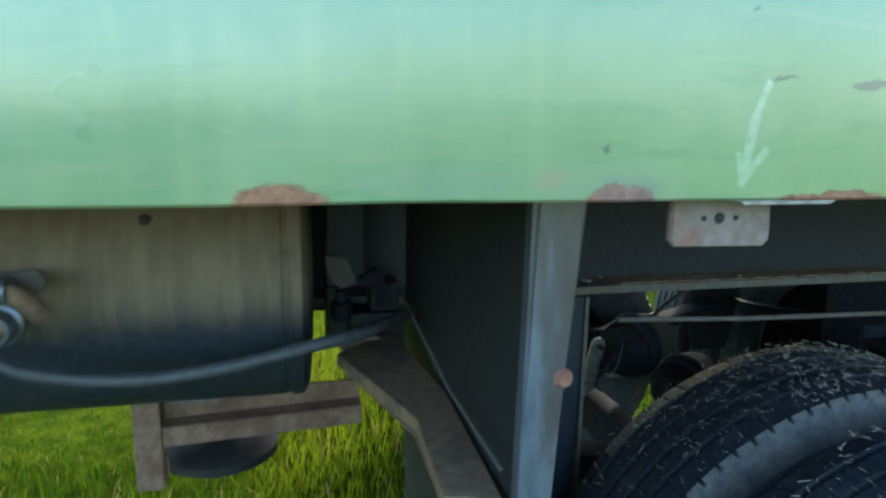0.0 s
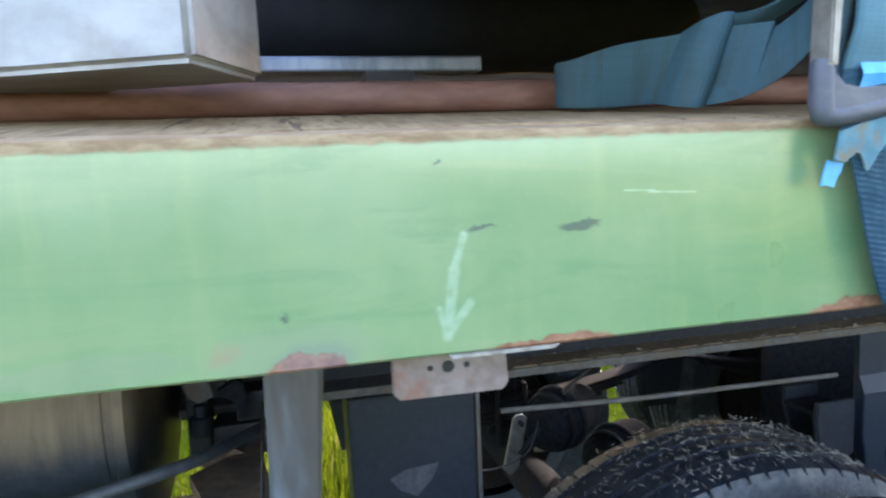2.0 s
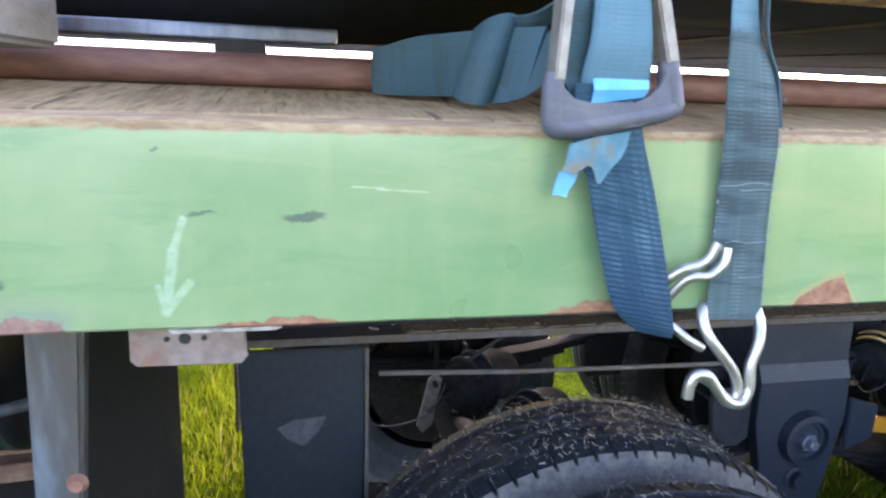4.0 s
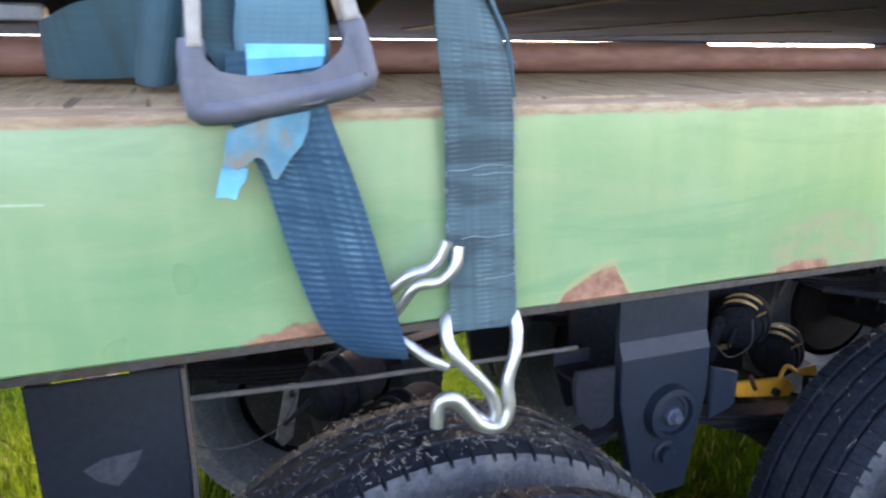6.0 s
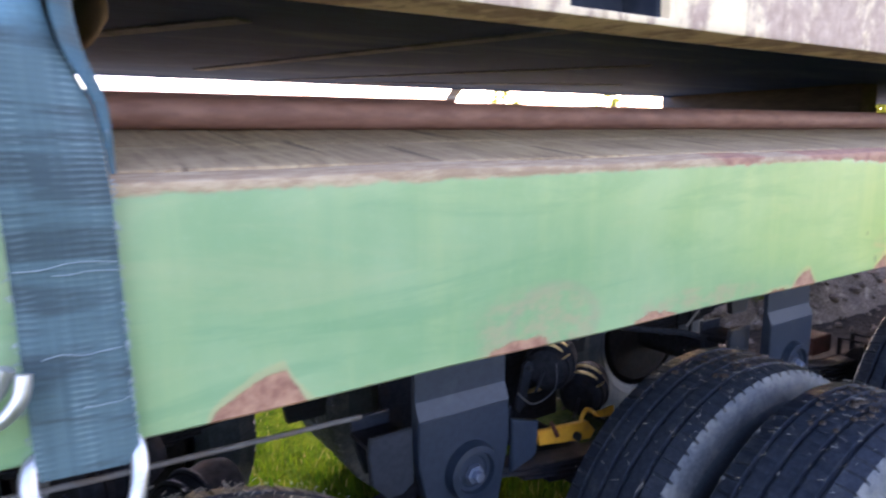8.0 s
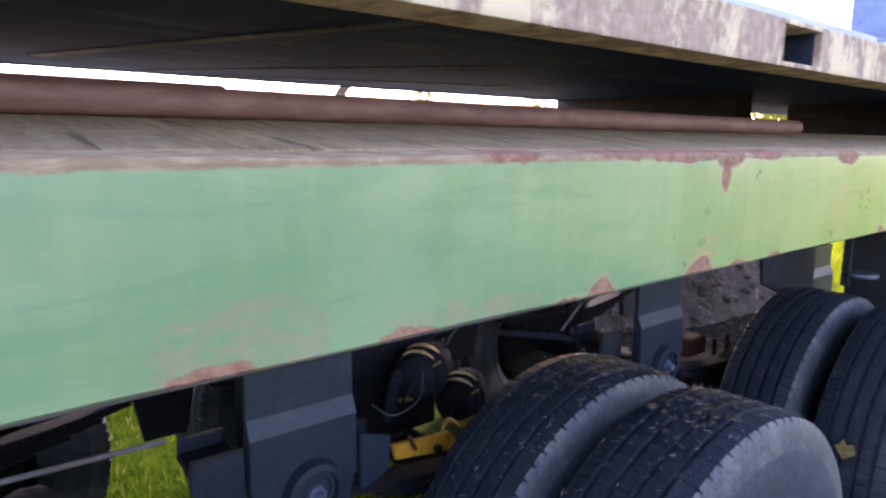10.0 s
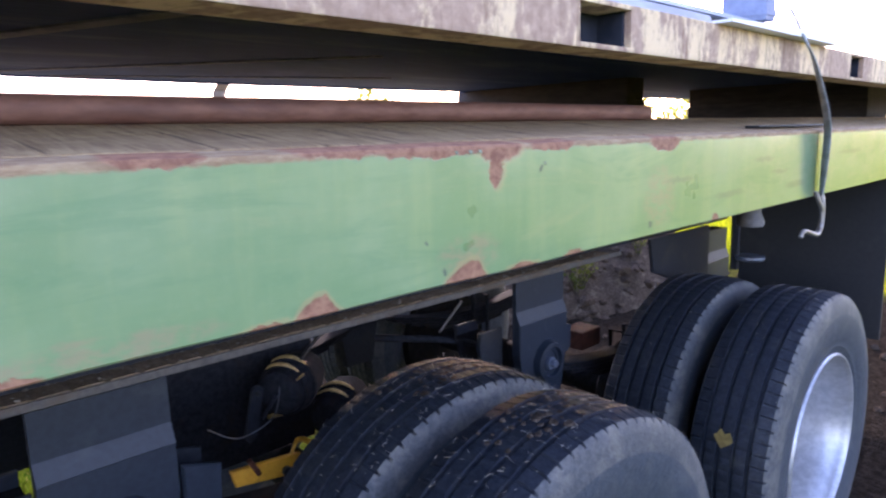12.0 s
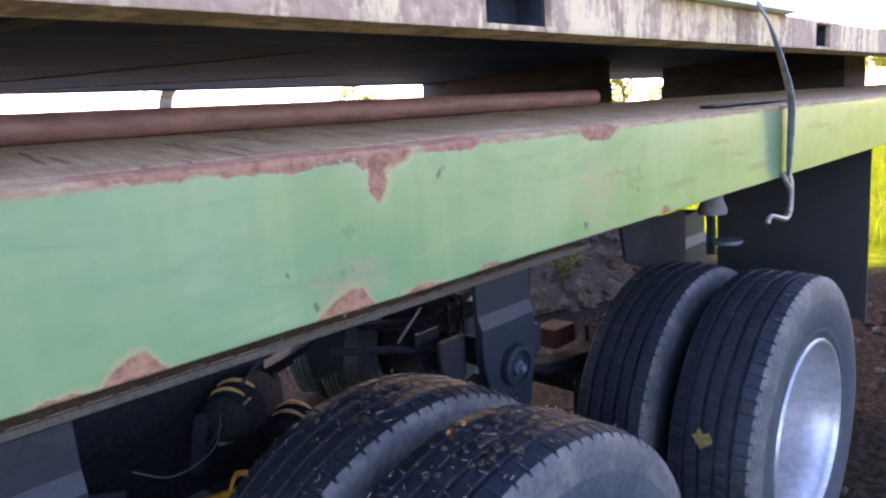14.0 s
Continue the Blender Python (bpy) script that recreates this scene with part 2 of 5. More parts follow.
def webbing(name, c1, c2, pale, grime, pitch=0.0048, wear=0.6, tone_at=0.0, clean_skylit=None, rule=0.4, deep=None):
    """Woven polyester strap, laid out along and across itself: cross ribs in worn columns, grimy bands, a cleaner
    stretch up to a given length with sky light put into its colour, or a deeper-toned one past it.
    """
    n = Nodes(name)
    uv = n.t.nodes.new("ShaderNodeTexCoord").outputs["UV"]
    U, V, _ = n.xyz(uv)
    wob = n.math("MULTIPLY", n.noise(70, 2), 0.0022)
    rib = n.math("MULTIPLY_ADD", n.math("SINE", n.math("MULTIPLY", n.math("ADD", V, wob), 6.2832 / pitch)), 0.5, 0.5)
    warp = n.noise(150, 3, 0.6, n.stretch(1.0, 0.03, 1, uv))
    column = n.step(n.noise(75, 2, 0.5, n.stretch(1.0, 0.06, 1, uv)), 0.38, 0.62)
    patch = n.step(n.noise(30, 4, 0.65, n.stretch(1.0, 0.6, 1, uv)), 0.36, 0.64)
    band = n.step(n.noise(42, 4, 0.65, n.stretch(0.12, 1.0, 1, uv), 0.4), 0.46, 0.60)
    thread = n.step(n.noise(260, 2, 0.6, n.stretch(0.10, 1.0, 1, uv)), 0.66, 0.74)
    col = n.mix(n.math("MULTIPLY_ADD", n.math("MULTIPLY", rib, n.math("MULTIPLY", column, patch)), rule, n.math("MULTIPLY", warp, 0.9 - rule)), c1, c2)
    if clean_skylit:
        # upper stretch: less grime, and sky light painted into the paler blue
        upper = n.math("SUBTRACT", 1.0, n.step(n.math("MULTIPLY_ADD", n.noise(40, 3), 0.06, V), tone_at, tone_at + 0.05))
        col = n.mix(n.math("MULTIPLY", upper, 0.85), col, clean_skylit)
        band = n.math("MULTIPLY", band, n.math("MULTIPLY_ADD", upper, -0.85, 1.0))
    col = n.mix(n.math("MULTIPLY", band, 0.7), col, grime)
    lit = n.math("MULTIPLY", n.math("MULTIPLY", n.step(rib, 0.35, 0.95), column), patch)
    if deep:
        # deeper blue and weaker pale ribs past this length
        deeper = n.step(n.math("MULTIPLY_ADD", n.noise(35, 3), 0.05, V), tone_at, tone_at + 0.10)
        col = n.mix(n.math("MULTIPLY", deeper, 0.8), col, deep)
        lit = n.math("MULTIPLY", lit, n.math("MULTIPLY_ADD", deeper, -0.8, 1.0))
    col = n.mix(n.math("MULTIPLY", lit, wear), col, pale)
    col = n.mix(n.math("MULTIPLY", n.math("MULTIPLY", thread, patch), 0.25 + wear * 0.5), col, pale)
    n.bump(n.math("ADD", n.math("MULTIPLY", rib, n.math("MULTIPLY_ADD", column, 0.6 * rule, rule)), n.math("MULTIPLY", warp, 0.7)), 0.8, 0.0013)
    return n.out(col, 0.75, 0, 0.3)


def rubber(name, c1, c2, dust_or_light, cover):
    n = Nodes(name)
    fine = n.noise(90, 5, 0.7)
    mud = n.step(n.noise(13, 5, 0.7), 0.62 - cover * 0.3, 0.75 - cover * 0.2)
    col = n.mix(n.step(fine, 0.35, 0.7), c1, c2)
    col = n.mix(n.math("MULTIPLY", mud, cover), col, dust_or_light)
    n.bump(n.math("ADD", fine, n.math("ADD", n.noise(30, 3), n.noise(160, 2, 0.5, n.stretch(1, 0.15, 1)))), 0.6, 0.0025)
    return n.out(col, n.math("MULTIPLY_ADD", fine, 0.2, 0.46), 0, 0.36)


def grass_mat(name, dark, light, tip, glow):
    n = Nodes(name)
    r = n.island()
    patch = n.noise(1.3, 3)
    col = n.mix(r, dark, light)
    # yellower round x = 0.36: sunlight there put into the blade colour
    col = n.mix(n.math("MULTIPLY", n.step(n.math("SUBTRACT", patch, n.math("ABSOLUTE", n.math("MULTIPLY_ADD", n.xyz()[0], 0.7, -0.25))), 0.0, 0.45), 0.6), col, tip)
    col = n.mix(n.step(r, 0.93, 0.95), col, (0.22, 0.18, 0.06))
    m = n.out(col, 0.8, 0, 0.08)
    tr = n.t.nodes.new("ShaderNodeBsdfTranslucent")
    n.put(col, tr.inputs[0])
    mx = n.t.nodes.new("ShaderNodeMixShader")
    mx.inputs[0].default_value = glow
    n.t.links.new(n.b.outputs[0], mx.inputs[1])
    n.t.links.new(tr.outputs[0], mx.inputs[2])
    n.t.links.new(mx.outputs[0], n.t.nodes["Material Output"].inputs[0])
    return m


def ground_mat():
    n = Nodes("ground_soil_and_turf")
    X, Y, Z = n.xyz()
    a = n.noise(9, 6, 0.7)
    b = n.noise(1.1, 4)
    turf = n.mix(n.step(a, 0.3, 0.7), (0.022, 0.042, 0.004), (0.07, 0.09, 0.006))
    soil = n.mix(n.step(n.noise(30, 6, 0.7), 0.35, 0.68), (0.010, 0.0085, 0.007), (0.032, 0.027, 0.022))
    where = n.step(n.math("ADD", X, n.math("MULTIPLY_ADD", b, 1.6, -0.8)), 2.9, 3.6)
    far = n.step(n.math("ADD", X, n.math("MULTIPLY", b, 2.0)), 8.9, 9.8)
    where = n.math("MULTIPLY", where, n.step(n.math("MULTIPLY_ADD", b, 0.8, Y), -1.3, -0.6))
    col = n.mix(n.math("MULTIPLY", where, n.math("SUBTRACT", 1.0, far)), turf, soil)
    # far turf made brighter yellow: sunlight put into its colour
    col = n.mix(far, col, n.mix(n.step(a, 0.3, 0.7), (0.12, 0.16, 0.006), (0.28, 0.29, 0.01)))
    n.bump(n.math("ADD", a, n.noise(60, 4)), 0.8, 0.03)
    return n.out(col, 1.0, 0, 0.0)


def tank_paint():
    """Dark blue-grey grimy tank, the light on its upper half put into the colour as brown."""
    n = Nodes("grimy_toplit_tank_paint")
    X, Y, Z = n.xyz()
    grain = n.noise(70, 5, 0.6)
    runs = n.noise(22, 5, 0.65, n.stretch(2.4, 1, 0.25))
    # upper half mask: light from above painted in, with an uneven edge
    dust_or_light = n.step(n.math("ADD", Z, n.math("MULTIPLY_ADD", runs, 0.05, -0.025)), 1.02, 1.10)
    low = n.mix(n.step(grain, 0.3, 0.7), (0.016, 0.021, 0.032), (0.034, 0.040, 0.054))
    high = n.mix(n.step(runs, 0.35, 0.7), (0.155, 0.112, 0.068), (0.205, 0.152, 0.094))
    col = n.mix(dust_or_light, low, high)
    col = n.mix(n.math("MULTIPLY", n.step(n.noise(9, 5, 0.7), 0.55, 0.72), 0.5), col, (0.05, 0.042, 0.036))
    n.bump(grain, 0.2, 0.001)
    return n.out(col, n.math("MULTIPLY_ADD", dust_or_light, 0.3, 0.38), 0.0, 0.5)


M = dict(
    # meadow: the grass brightened, low sun put into its colours
    green=rail_paint(), deck=deck_wood(), load=load_paint(), grass=grass_mat("grass_blades", (0.020, 0.058, 0.003), (0.080, 0.125, 0.004), (0.23, 0.255, 0.008), 0.45), meadow=grass_mat("sunlit_meadow_grass", (0.16, 0.22, 0.004), (0.34, 0.36, 0.006), (0.42, 0.38, 0.008), 0.6), ground=ground_mat(),
    flake=worn("lifted_paint_flake", (0.14, 0.17, 0.085), (0.22, 0.25, 0.13), (0.06, 0.04, 0.025), 0.5, 0, 90, 60, 0.6, 0.1, 0.0005),
    pipe=worn("rusted_pipe", (0.17, 0.075, 0.05), (0.26, 0.13, 0.09), (0.12, 0.06, 0.05), 0.62, 0.1, 70, 9, 0.4, 0.4, 0.001, stretch=(0.3, 1, 1)),
    chassis=worn("dark_chassis_paint", (0.011, 0.014, 0.019), (0.021, 0.025, 0.033), (0.032, 0.030, 0.028), 0.6, 0.0, 80, 7, 0.35, 0.2, 0.001, 0.3),
    hanger=worn("blue_black_hanger_paint", (0.008, 0.0145, 0.026), (0.015, 0.024, 0.038), (0.028, 0.037, 0.047), 0.46, 0.0, 70, 8, 0.2, 0.25, 0.001),
    flange=worn("dusty_flange", (0.075, 0.072, 0.070), (0.13, 0.12, 0.112), (0.11, 0.08, 0.058), 0.65, 0.1, 60, 12, 0.5, 0.4, 0.001),
    dirt=worn("flange_dirt", (0.17, 0.122, 0.080), (0.28, 0.205, 0.135), (0.34, 0.27, 0.19), 0.9, 0, 120, 18, 0.4, 0.8, 0.003, 0.2),
    galv=worn("scuffed_galvanised_steel", (0.125, 0.155, 0.21), (0.23, 0.27, 0.335), (0.12, 0.10, 0.09), 0.36, 0.6, 50, 9, 0.5, 0.3, 0.001, stretch=(1, 1, 0.25)),
    zinc=worn("zinc_hook_steel", (0.36, 0.36, 0.35), (0.52, 0.51, 0.49), (0.22, 0.19, 0.15), 0.38, 0.9, 60, 25, 0.4, 0.15, 0.0006),
    scuff=worn("rubbed_hanger_paint", (0.060, 0.066, 0.080), (0.095, 0.10, 0.115), (0.04, 0.045, 0.06), 0.5, 0, 60, 40, 0.5, 0.2, 0.001),
    plate=worn("rusty_plate", (0.19, 0.14, 0.12), (0.27, 0.22, 0.20), (0.24, 0.10, 0.06), 0.65, 0.2, 80, 16, 0.5, 0.3, 0.0008),
    rust=worn("brown_rusted_steel", (0.14, 0.085, 0.055), (0.23, 0.15, 0.10), (0.10, 0.05, 0.035), 0.75, 0.1, 60, 9, 0.5, 0.4, 0.001),
    redrust=worn("red_rusted_steel", (0.050, 0.016, 0.010), (0.085, 0.030, 0.018), (0.02, 0.012, 0.010), 0.8, 0.0, 60, 9, 0.5, 0.4, 0.001, 0.2),
    # spring: dark tones lifted towards blue, lens haze put into the colour
    spring=worn("hazed_rusted_spring", (0.013, 0.0145, 0.018), (0.026, 0.027, 0.031), (0.028, 0.021, 0.018), 0.9, 0.0, 60, 9, 0.4, 0.4, 0.001, 0.1),
    tank=tank_paint(),
    black=worn("black_rubber_sheet", (0.010, 0.011, 0.012), (0.018, 0.019, 0.02), (0.03, 0.03, 0.028), 0.6, 0, 60, 5, 0.3, 0.2, 0.001),
    brace=worn("brown_grey_brace_steel", (0.160, 0.104, 0.064), (0.235, 0.162, 0.104), (0.075, 0.06, 0.055), 0.7, 0.1, 60, 8, 0.4, 0.3, 0.001, 0.3),
    hose=worn("grey_black_hose", (0.04, 0.046, 0.052), (0.07, 0.078, 0.086), (0.025, 0.026, 0.028), 0.5, 0, 90, 10, 0.3, 0.2, 0.0006),
    # underside: blue veil of lens flare put into the sheet's colour
    underside=worn("veil_blue_load_underside", (0.030, 0.072, 0.20), (0.050, 0.108, 0.27), (0.11, 0.19, 0.35), 0.75, 0.0, 40, 4, 0.35, 0.15, 0.002, 0.15, stretch=(0.3, 1.5, 1)),
    tarp=worn("dark_tarpaulin", (0.010, 0.012, 0.017), (0.017, 0.020, 0.027), (0.022, 0.024, 0.029), 0.7, 0.0, 40, 5, 0.3, 0.4, 0.003, 0.3),
    pocket=worn("shaded_pocket_steel", (0.014, 0.018, 0.028), (0.026, 0.032, 0.045), (0.05, 0.05, 0.055), 0.7, 0.0, 40, 6, 0.35, 0.2, 0.001, 0.2),
    profiled=worn("blue_grey_profiled_steel", (0.24, 0.27, 0.295), (0.34, 0.375, 0.40), (0.16, 0.17, 0.18), 0.45, 0.3, 40, 5, 0.35, 0.15, 0.001, stretch=(0.2, 1, 1)),
    crate=worn("faded_blue_crate", (0.16, 0.20, 0.30), (0.22, 0.27, 0.38), (0.26, 0.28, 0.32), 0.6, 0.0, 30, 5, 0.35, 0.2, 0.001),
    timber=worn("dark_timber", (0.035, 0.032, 0.032), (0.07, 0.06, 0.055), (0.03, 0.03, 0.03), 0.85, 0, 50, 6, 0.4, 0.5, 0.002, stretch=(1, 0.2, 1)),
    silver=worn("weathered_aluminium", (0.24, 0.235, 0.225), (0.36, 0.35, 0.335), (0.22, 0.19, 0.155), 0.5, 0.3, 26, 7, 0.45, 0.5, 0.002, stretch=(0.5, 1, 1)),
    white=worn("white_sheet", (0.74, 0.75, 0.76), (0.84, 0.84, 0.84), (0.6, 0.6, 0.6), 0.5, 0, 30, 4, 0.2, 0.1, 0.001),
    tread=rubber("tyre_tread", (0.009, 0.0125, 0.019), (0.023, 0.030, 0.041), (0.066, 0.068, 0.064), 0.35),
    sidewall=rubber("tyre_sidewall", (0.030, 0.039, 0.049), (0.053, 0.067, 0.082), (0.083, 0.092, 0.094), 0.45),
    shoulder=rubber("dusty_tyre_shoulder", (0.046, 0.052, 0.057), (0.086, 0.093, 0.097), (0.15, 0.145, 0.128), 0.6),
    # rim_dark: darkened copy of rim, shade under the deck put into its colour
    rim_dark=worn("shaded_wheel_paint", (0.014, 0.014, 0.015), (0.026, 0.024, 0.023), (0.02, 0.015, 0.012), 0.85, 0.0, 40, 8, 0.5, 0.2, 0.001, 0.1),
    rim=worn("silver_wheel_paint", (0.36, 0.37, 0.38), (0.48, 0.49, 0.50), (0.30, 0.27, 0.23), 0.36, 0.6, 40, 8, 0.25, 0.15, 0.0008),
    straw=worn("dry_straw", (0.22, 0.20, 0.16), (0.46, 0.43, 0.36), (0.28, 0.21, 0.12), 0.8, 0, 90, 30, 0.4, 0.1, 0.0005),
    crumb=worn("pale_crumbs", (0.16, 0.14, 0.11), (0.36, 0.33, 0.28), (0.22, 0.17, 0.12), 0.8, 0, 90, 30, 0.4, 0.1, 0.0005),
    yellow=worn("yellow_painted_steel", (0.52, 0.23, 0.014), (0.62, 0.30, 0.022), (0.25, 0.10, 0.02), 0.5, 0, 60, 14, 0.3, 0.2, 0.0006),
    # brass: small fittings, and the arcs that paint sun glints on the clamps
    brass=worn("brass_and_glint", (0.46, 0.31, 0.12), (0.66, 0.47, 0.20), (0.16, 0.10, 0.05), 0.34, 0.5, 60, 20, 0.25, 0.2, 0.0006),
    strap_a=webbing("blue_strap_webbing", (0.008, 0.034, 0.056), (0.036, 0.100, 0.140), (0.17, 0.29, 0.33), (0.008, 0.038, 0.066), 0.0050, 0.62, 0.12, rule=0.22, deep=(0.008, 0.036, 0.072)),
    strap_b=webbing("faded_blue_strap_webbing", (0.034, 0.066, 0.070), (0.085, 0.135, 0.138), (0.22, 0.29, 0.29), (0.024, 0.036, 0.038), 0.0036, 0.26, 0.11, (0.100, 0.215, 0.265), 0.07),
    strap_c=webbing("grey_green_strap_webbing", (0.20, 0.215, 0.20), (0.32, 0.34, 0.31), (0.42, 0.42, 0.38), (0.13, 0.14, 0.13), 0.005, 0.3),
    tail=webbing("teal_strap_tail", (0.026, 0.068, 0.084), (0.044, 0.100, 0.120), (0.10, 0.16, 0.17), (0.034, 0.058, 0.062), 0.0036, 0.2, rule=0.1),
    thread=worn("frayed_thread", (0.14, 0.18, 0.19), (0.27, 0.31, 0.31), (0.12, 0.15, 0.16), 0.8, 0, 90, 30, 0.4, 0.1, 0.0005),
    label=worn("bright_blue_label", (0.07, 0.33, 0.62), (0.12, 0.42, 0.72), (0.20, 0.42, 0.56), 0.45, 0, 50, 12, 0.3, 0.1, 0.0004),
    torn=worn("torn_blue_label", (0.045, 0.145, 0.185), (0.075, 0.22, 0.27), (0.20, 0.13, 0.06), 0.6, 0, 60, 30, 0.35, 0.2, 0.0005),
    grip=worn("grey_plastic_grip", (0.070, 0.072, 0.088), (0.095, 0.097, 0.118), (0.13, 0.128, 0.135), 0.5, 0, 60, 18, 0.3, 0.15, 0.0005),
    arm=worn("dull_zinc_arm", (0.22, 0.205, 0.175), (0.33, 0.305, 0.265), (0.16, 0.12, 0.08), 0.45, 0.6, 60, 20, 0.4, 0.2, 0.0005),
    soil=worn("soil_clods", (0.042, 0.032, 0.024), (0.095, 0.073, 0.056), (0.16, 0.13, 0.10), 0.9, 0, 60, 8, 0.3, 0.8, 0.004, 0.0),
    leaf=worn("autumn_leaf", (0.16, 0.11, 0.03), (0.27, 0.20, 0.06), (0.10, 0.06, 0.025), 0.7, 0, 60, 20, 0.5, 0.3, 0.001),
    bark=worn("bark", (0.09, 0.07, 0.05), (0.15, 0.12, 0.09), (0.06, 0.05, 0.04), 0.9, 0, 12, 3, 0.4, 0.8, 0.02),
)


M["foliage"] = grass_mat("tree_foliage", (0.30, 0.32, 0.05), (0.50, 0.46, 0.09), (0.50, 0.46, 0.09), 0.55)
M["brace_steel"] = worn("dull_brace_steel", (0.15, 0.19, 0.27), (0.23, 0.28, 0.36), (0.09, 0.12, 0.19), 0.7, 0.0, 60, 12, 0.5, 0.3, 0.001, 0.2)
M["weed"] = grass_mat("weed_leaves", (0.05, 0.07, 0.012), (0.14, 0.15, 0.03), (0.16, 0.16, 0.03), 0.4)

# ---- building helpers ----
GZ = -0.105  # the ground under the tyres


def thing(name, at, label, category, group="", kind=""):
    e = new(name)
    e.empty_display_size = 0.1
    e.matrix_basis = Matrix.Translation(at)
    return tagged(e, label, category, group, kind)


def shade(bm, mat, name, smooth):
    me = bpy.data.meshes.new(name)
    bmesh.ops.recalc_face_normals(bm, faces=bm.faces)
    for f in bm.faces:
        f.smooth = smooth
    bm.to_mesh(me)
    bm.free()
    for m in mat if isinstance(mat, (list, tuple)) else [mat]:
        me.materials.append(m)
    if smooth:
        me.set_sharp_from_angle(angle=radians(38))
    return me


def part(name, bm, mat, parent, label="", smooth=False):
    """One mesh, in world coordinates, under a thing or a part."""
    ob = new(name, bm if isinstance(bm, bpy.types.Mesh) else shade(bm, mat, name, smooth))
    ob.parent = parent
    if parent.type == "EMPTY":
        ob.matrix_parent_inverse = parent.matrix_basis.inverted()
    return tagged(ob, label)


def solo(name, bm, mat, label, category, group="", kind="", smooth=False):
    return tagged(new(name, shade(bm, mat, name, smooth)), label, category, group, kind)


def box(bm, x0, x1, y0, y1, z0, z1, bevel=0.0, turn=None):
    vs = bmesh.ops.create_cube(bm, size=1)["verts"]
    m = Matrix.Translation(((x0 + x1) / 2, (y0 + y1) / 2, (z0 + z1) / 2)) @ Matrix.Diagonal((x1 - x0, y1 - y0, z1 - z0, 1))
    bmesh.ops.transform(bm, matrix=m, verts=vs)
    if turn is not None:
        bmesh.ops.transform(bm, matrix=turn, verts=vs)
    if bevel:
        es = list({e for v in vs for e in v.link_edges})
        bmesh.ops.bevel(bm, geom=es, offset=bevel, segments=2, affect="EDGES", profile=0.6)
    return bm


def slab(bm, outline, y0, y1, bevel=0.0):
    """An outline in x and z, thick from y0 to y1."""
    a = [bm.verts.new((x, y0, z)) for x, z in outline]
    b = [bm.verts.new((x, y1, z)) for x, z in outline]
    k = len(a)
    fs = [bm.faces.new(a), bm.faces.new(b[::-1])]
    fs += [bm.faces.new((a[i], b[i], b[(i + 1) % k], a[(i + 1) % k])) for i in range(k)]
    if bevel:
        bmesh.ops.bevel(bm, geom=list(fs[0].edges), offset=bevel, segments=2, affect="EDGES")
    return bm


def smoothed(pts, n=6):
    """A rounded line through the points."""
    pts = [Vector(p) for p in pts]
    out = []
    for i in range(len(pts) - 1):
        p0, p1, p2, p3 = pts[max(i - 1, 0)], pts[i], pts[i + 1], pts[min(i + 2, len(pts) - 1)]
        for k in range(n):
            t = k / n
            out.append(0.5 * (2 * p1 + (p2 - p0) * t + (2 * p0 - 5 * p1 + 4 * p2 - p3) * t * t + (3 * p1 - p0 - 3 * p2 + p3) * t ** 3))
    return out + [pts[-1]]


def tube(bm, pts, r, sides=10, ends=True):
    pts = [Vector(p) for p in pts]
    up, rings = None, []
    for i, p in enumerate(pts):
        d = (pts[min(i + 1, len(pts) - 1)] - pts[max(i - 1, 0)]).normalized()
        if up is None:
            up = d.orthogonal().normalized()
        up = (up - d * up.dot(d)).normalized()
        side = d.cross(up)
        rr = r[i] if isinstance(r, (list, tuple)) else r
        rings.append([bm.verts.new(p + rr * (math.cos(a) * up + math.sin(a) * side)) for a in (2 * math.pi * k / sides for k in range(sides))])
    for a, b in zip(rings, rings[1:]):
        for k in range(sides):
            bm.faces.new((a[k], a[(k + 1) % sides], b[(k + 1) % sides], b[k]))
    if ends:
        bm.faces.new(rings[0][::-1])
        bm.faces.new(rings[-1])
    return bm


def lathe(bm, profile, n=64, axis="y", at=(0, 0, 0), slots=None, notch=None):
    """A profile of (radius, along) turned round an axis. notch: depth by profile index, narrow slits, four steps each."""
    rings = []
    for k in range(n):
        a = 2 * math.pi * (k // 4 * 4 + (0.0, 0.25, 0.65, 0.9)[k % 4] if notch else k) / n
        ring = []
        for i, (r, h) in enumerate(profile):
            if notch and i in notch and k % 4 in (1, 2):
                r -= notch[i]
            c, s = r * math.cos(a), r * math.sin(a)
            p = {"y": (c, h, s), "x": (h, c, s), "z": (c, s, h)}[axis]
            ring.append(bm.verts.new(Vector(p) + Vector(at)))
        rings.append(ring)
    for k in range(n):
        a, b = rings[k], rings[(k + 1) % n]
        for i in range(len(profile) - 1):
            f = bm.faces.new((a[i], a[i + 1], b[i + 1], b[i]))
            if slots:
                f.material_index = slots[i]
    return bm


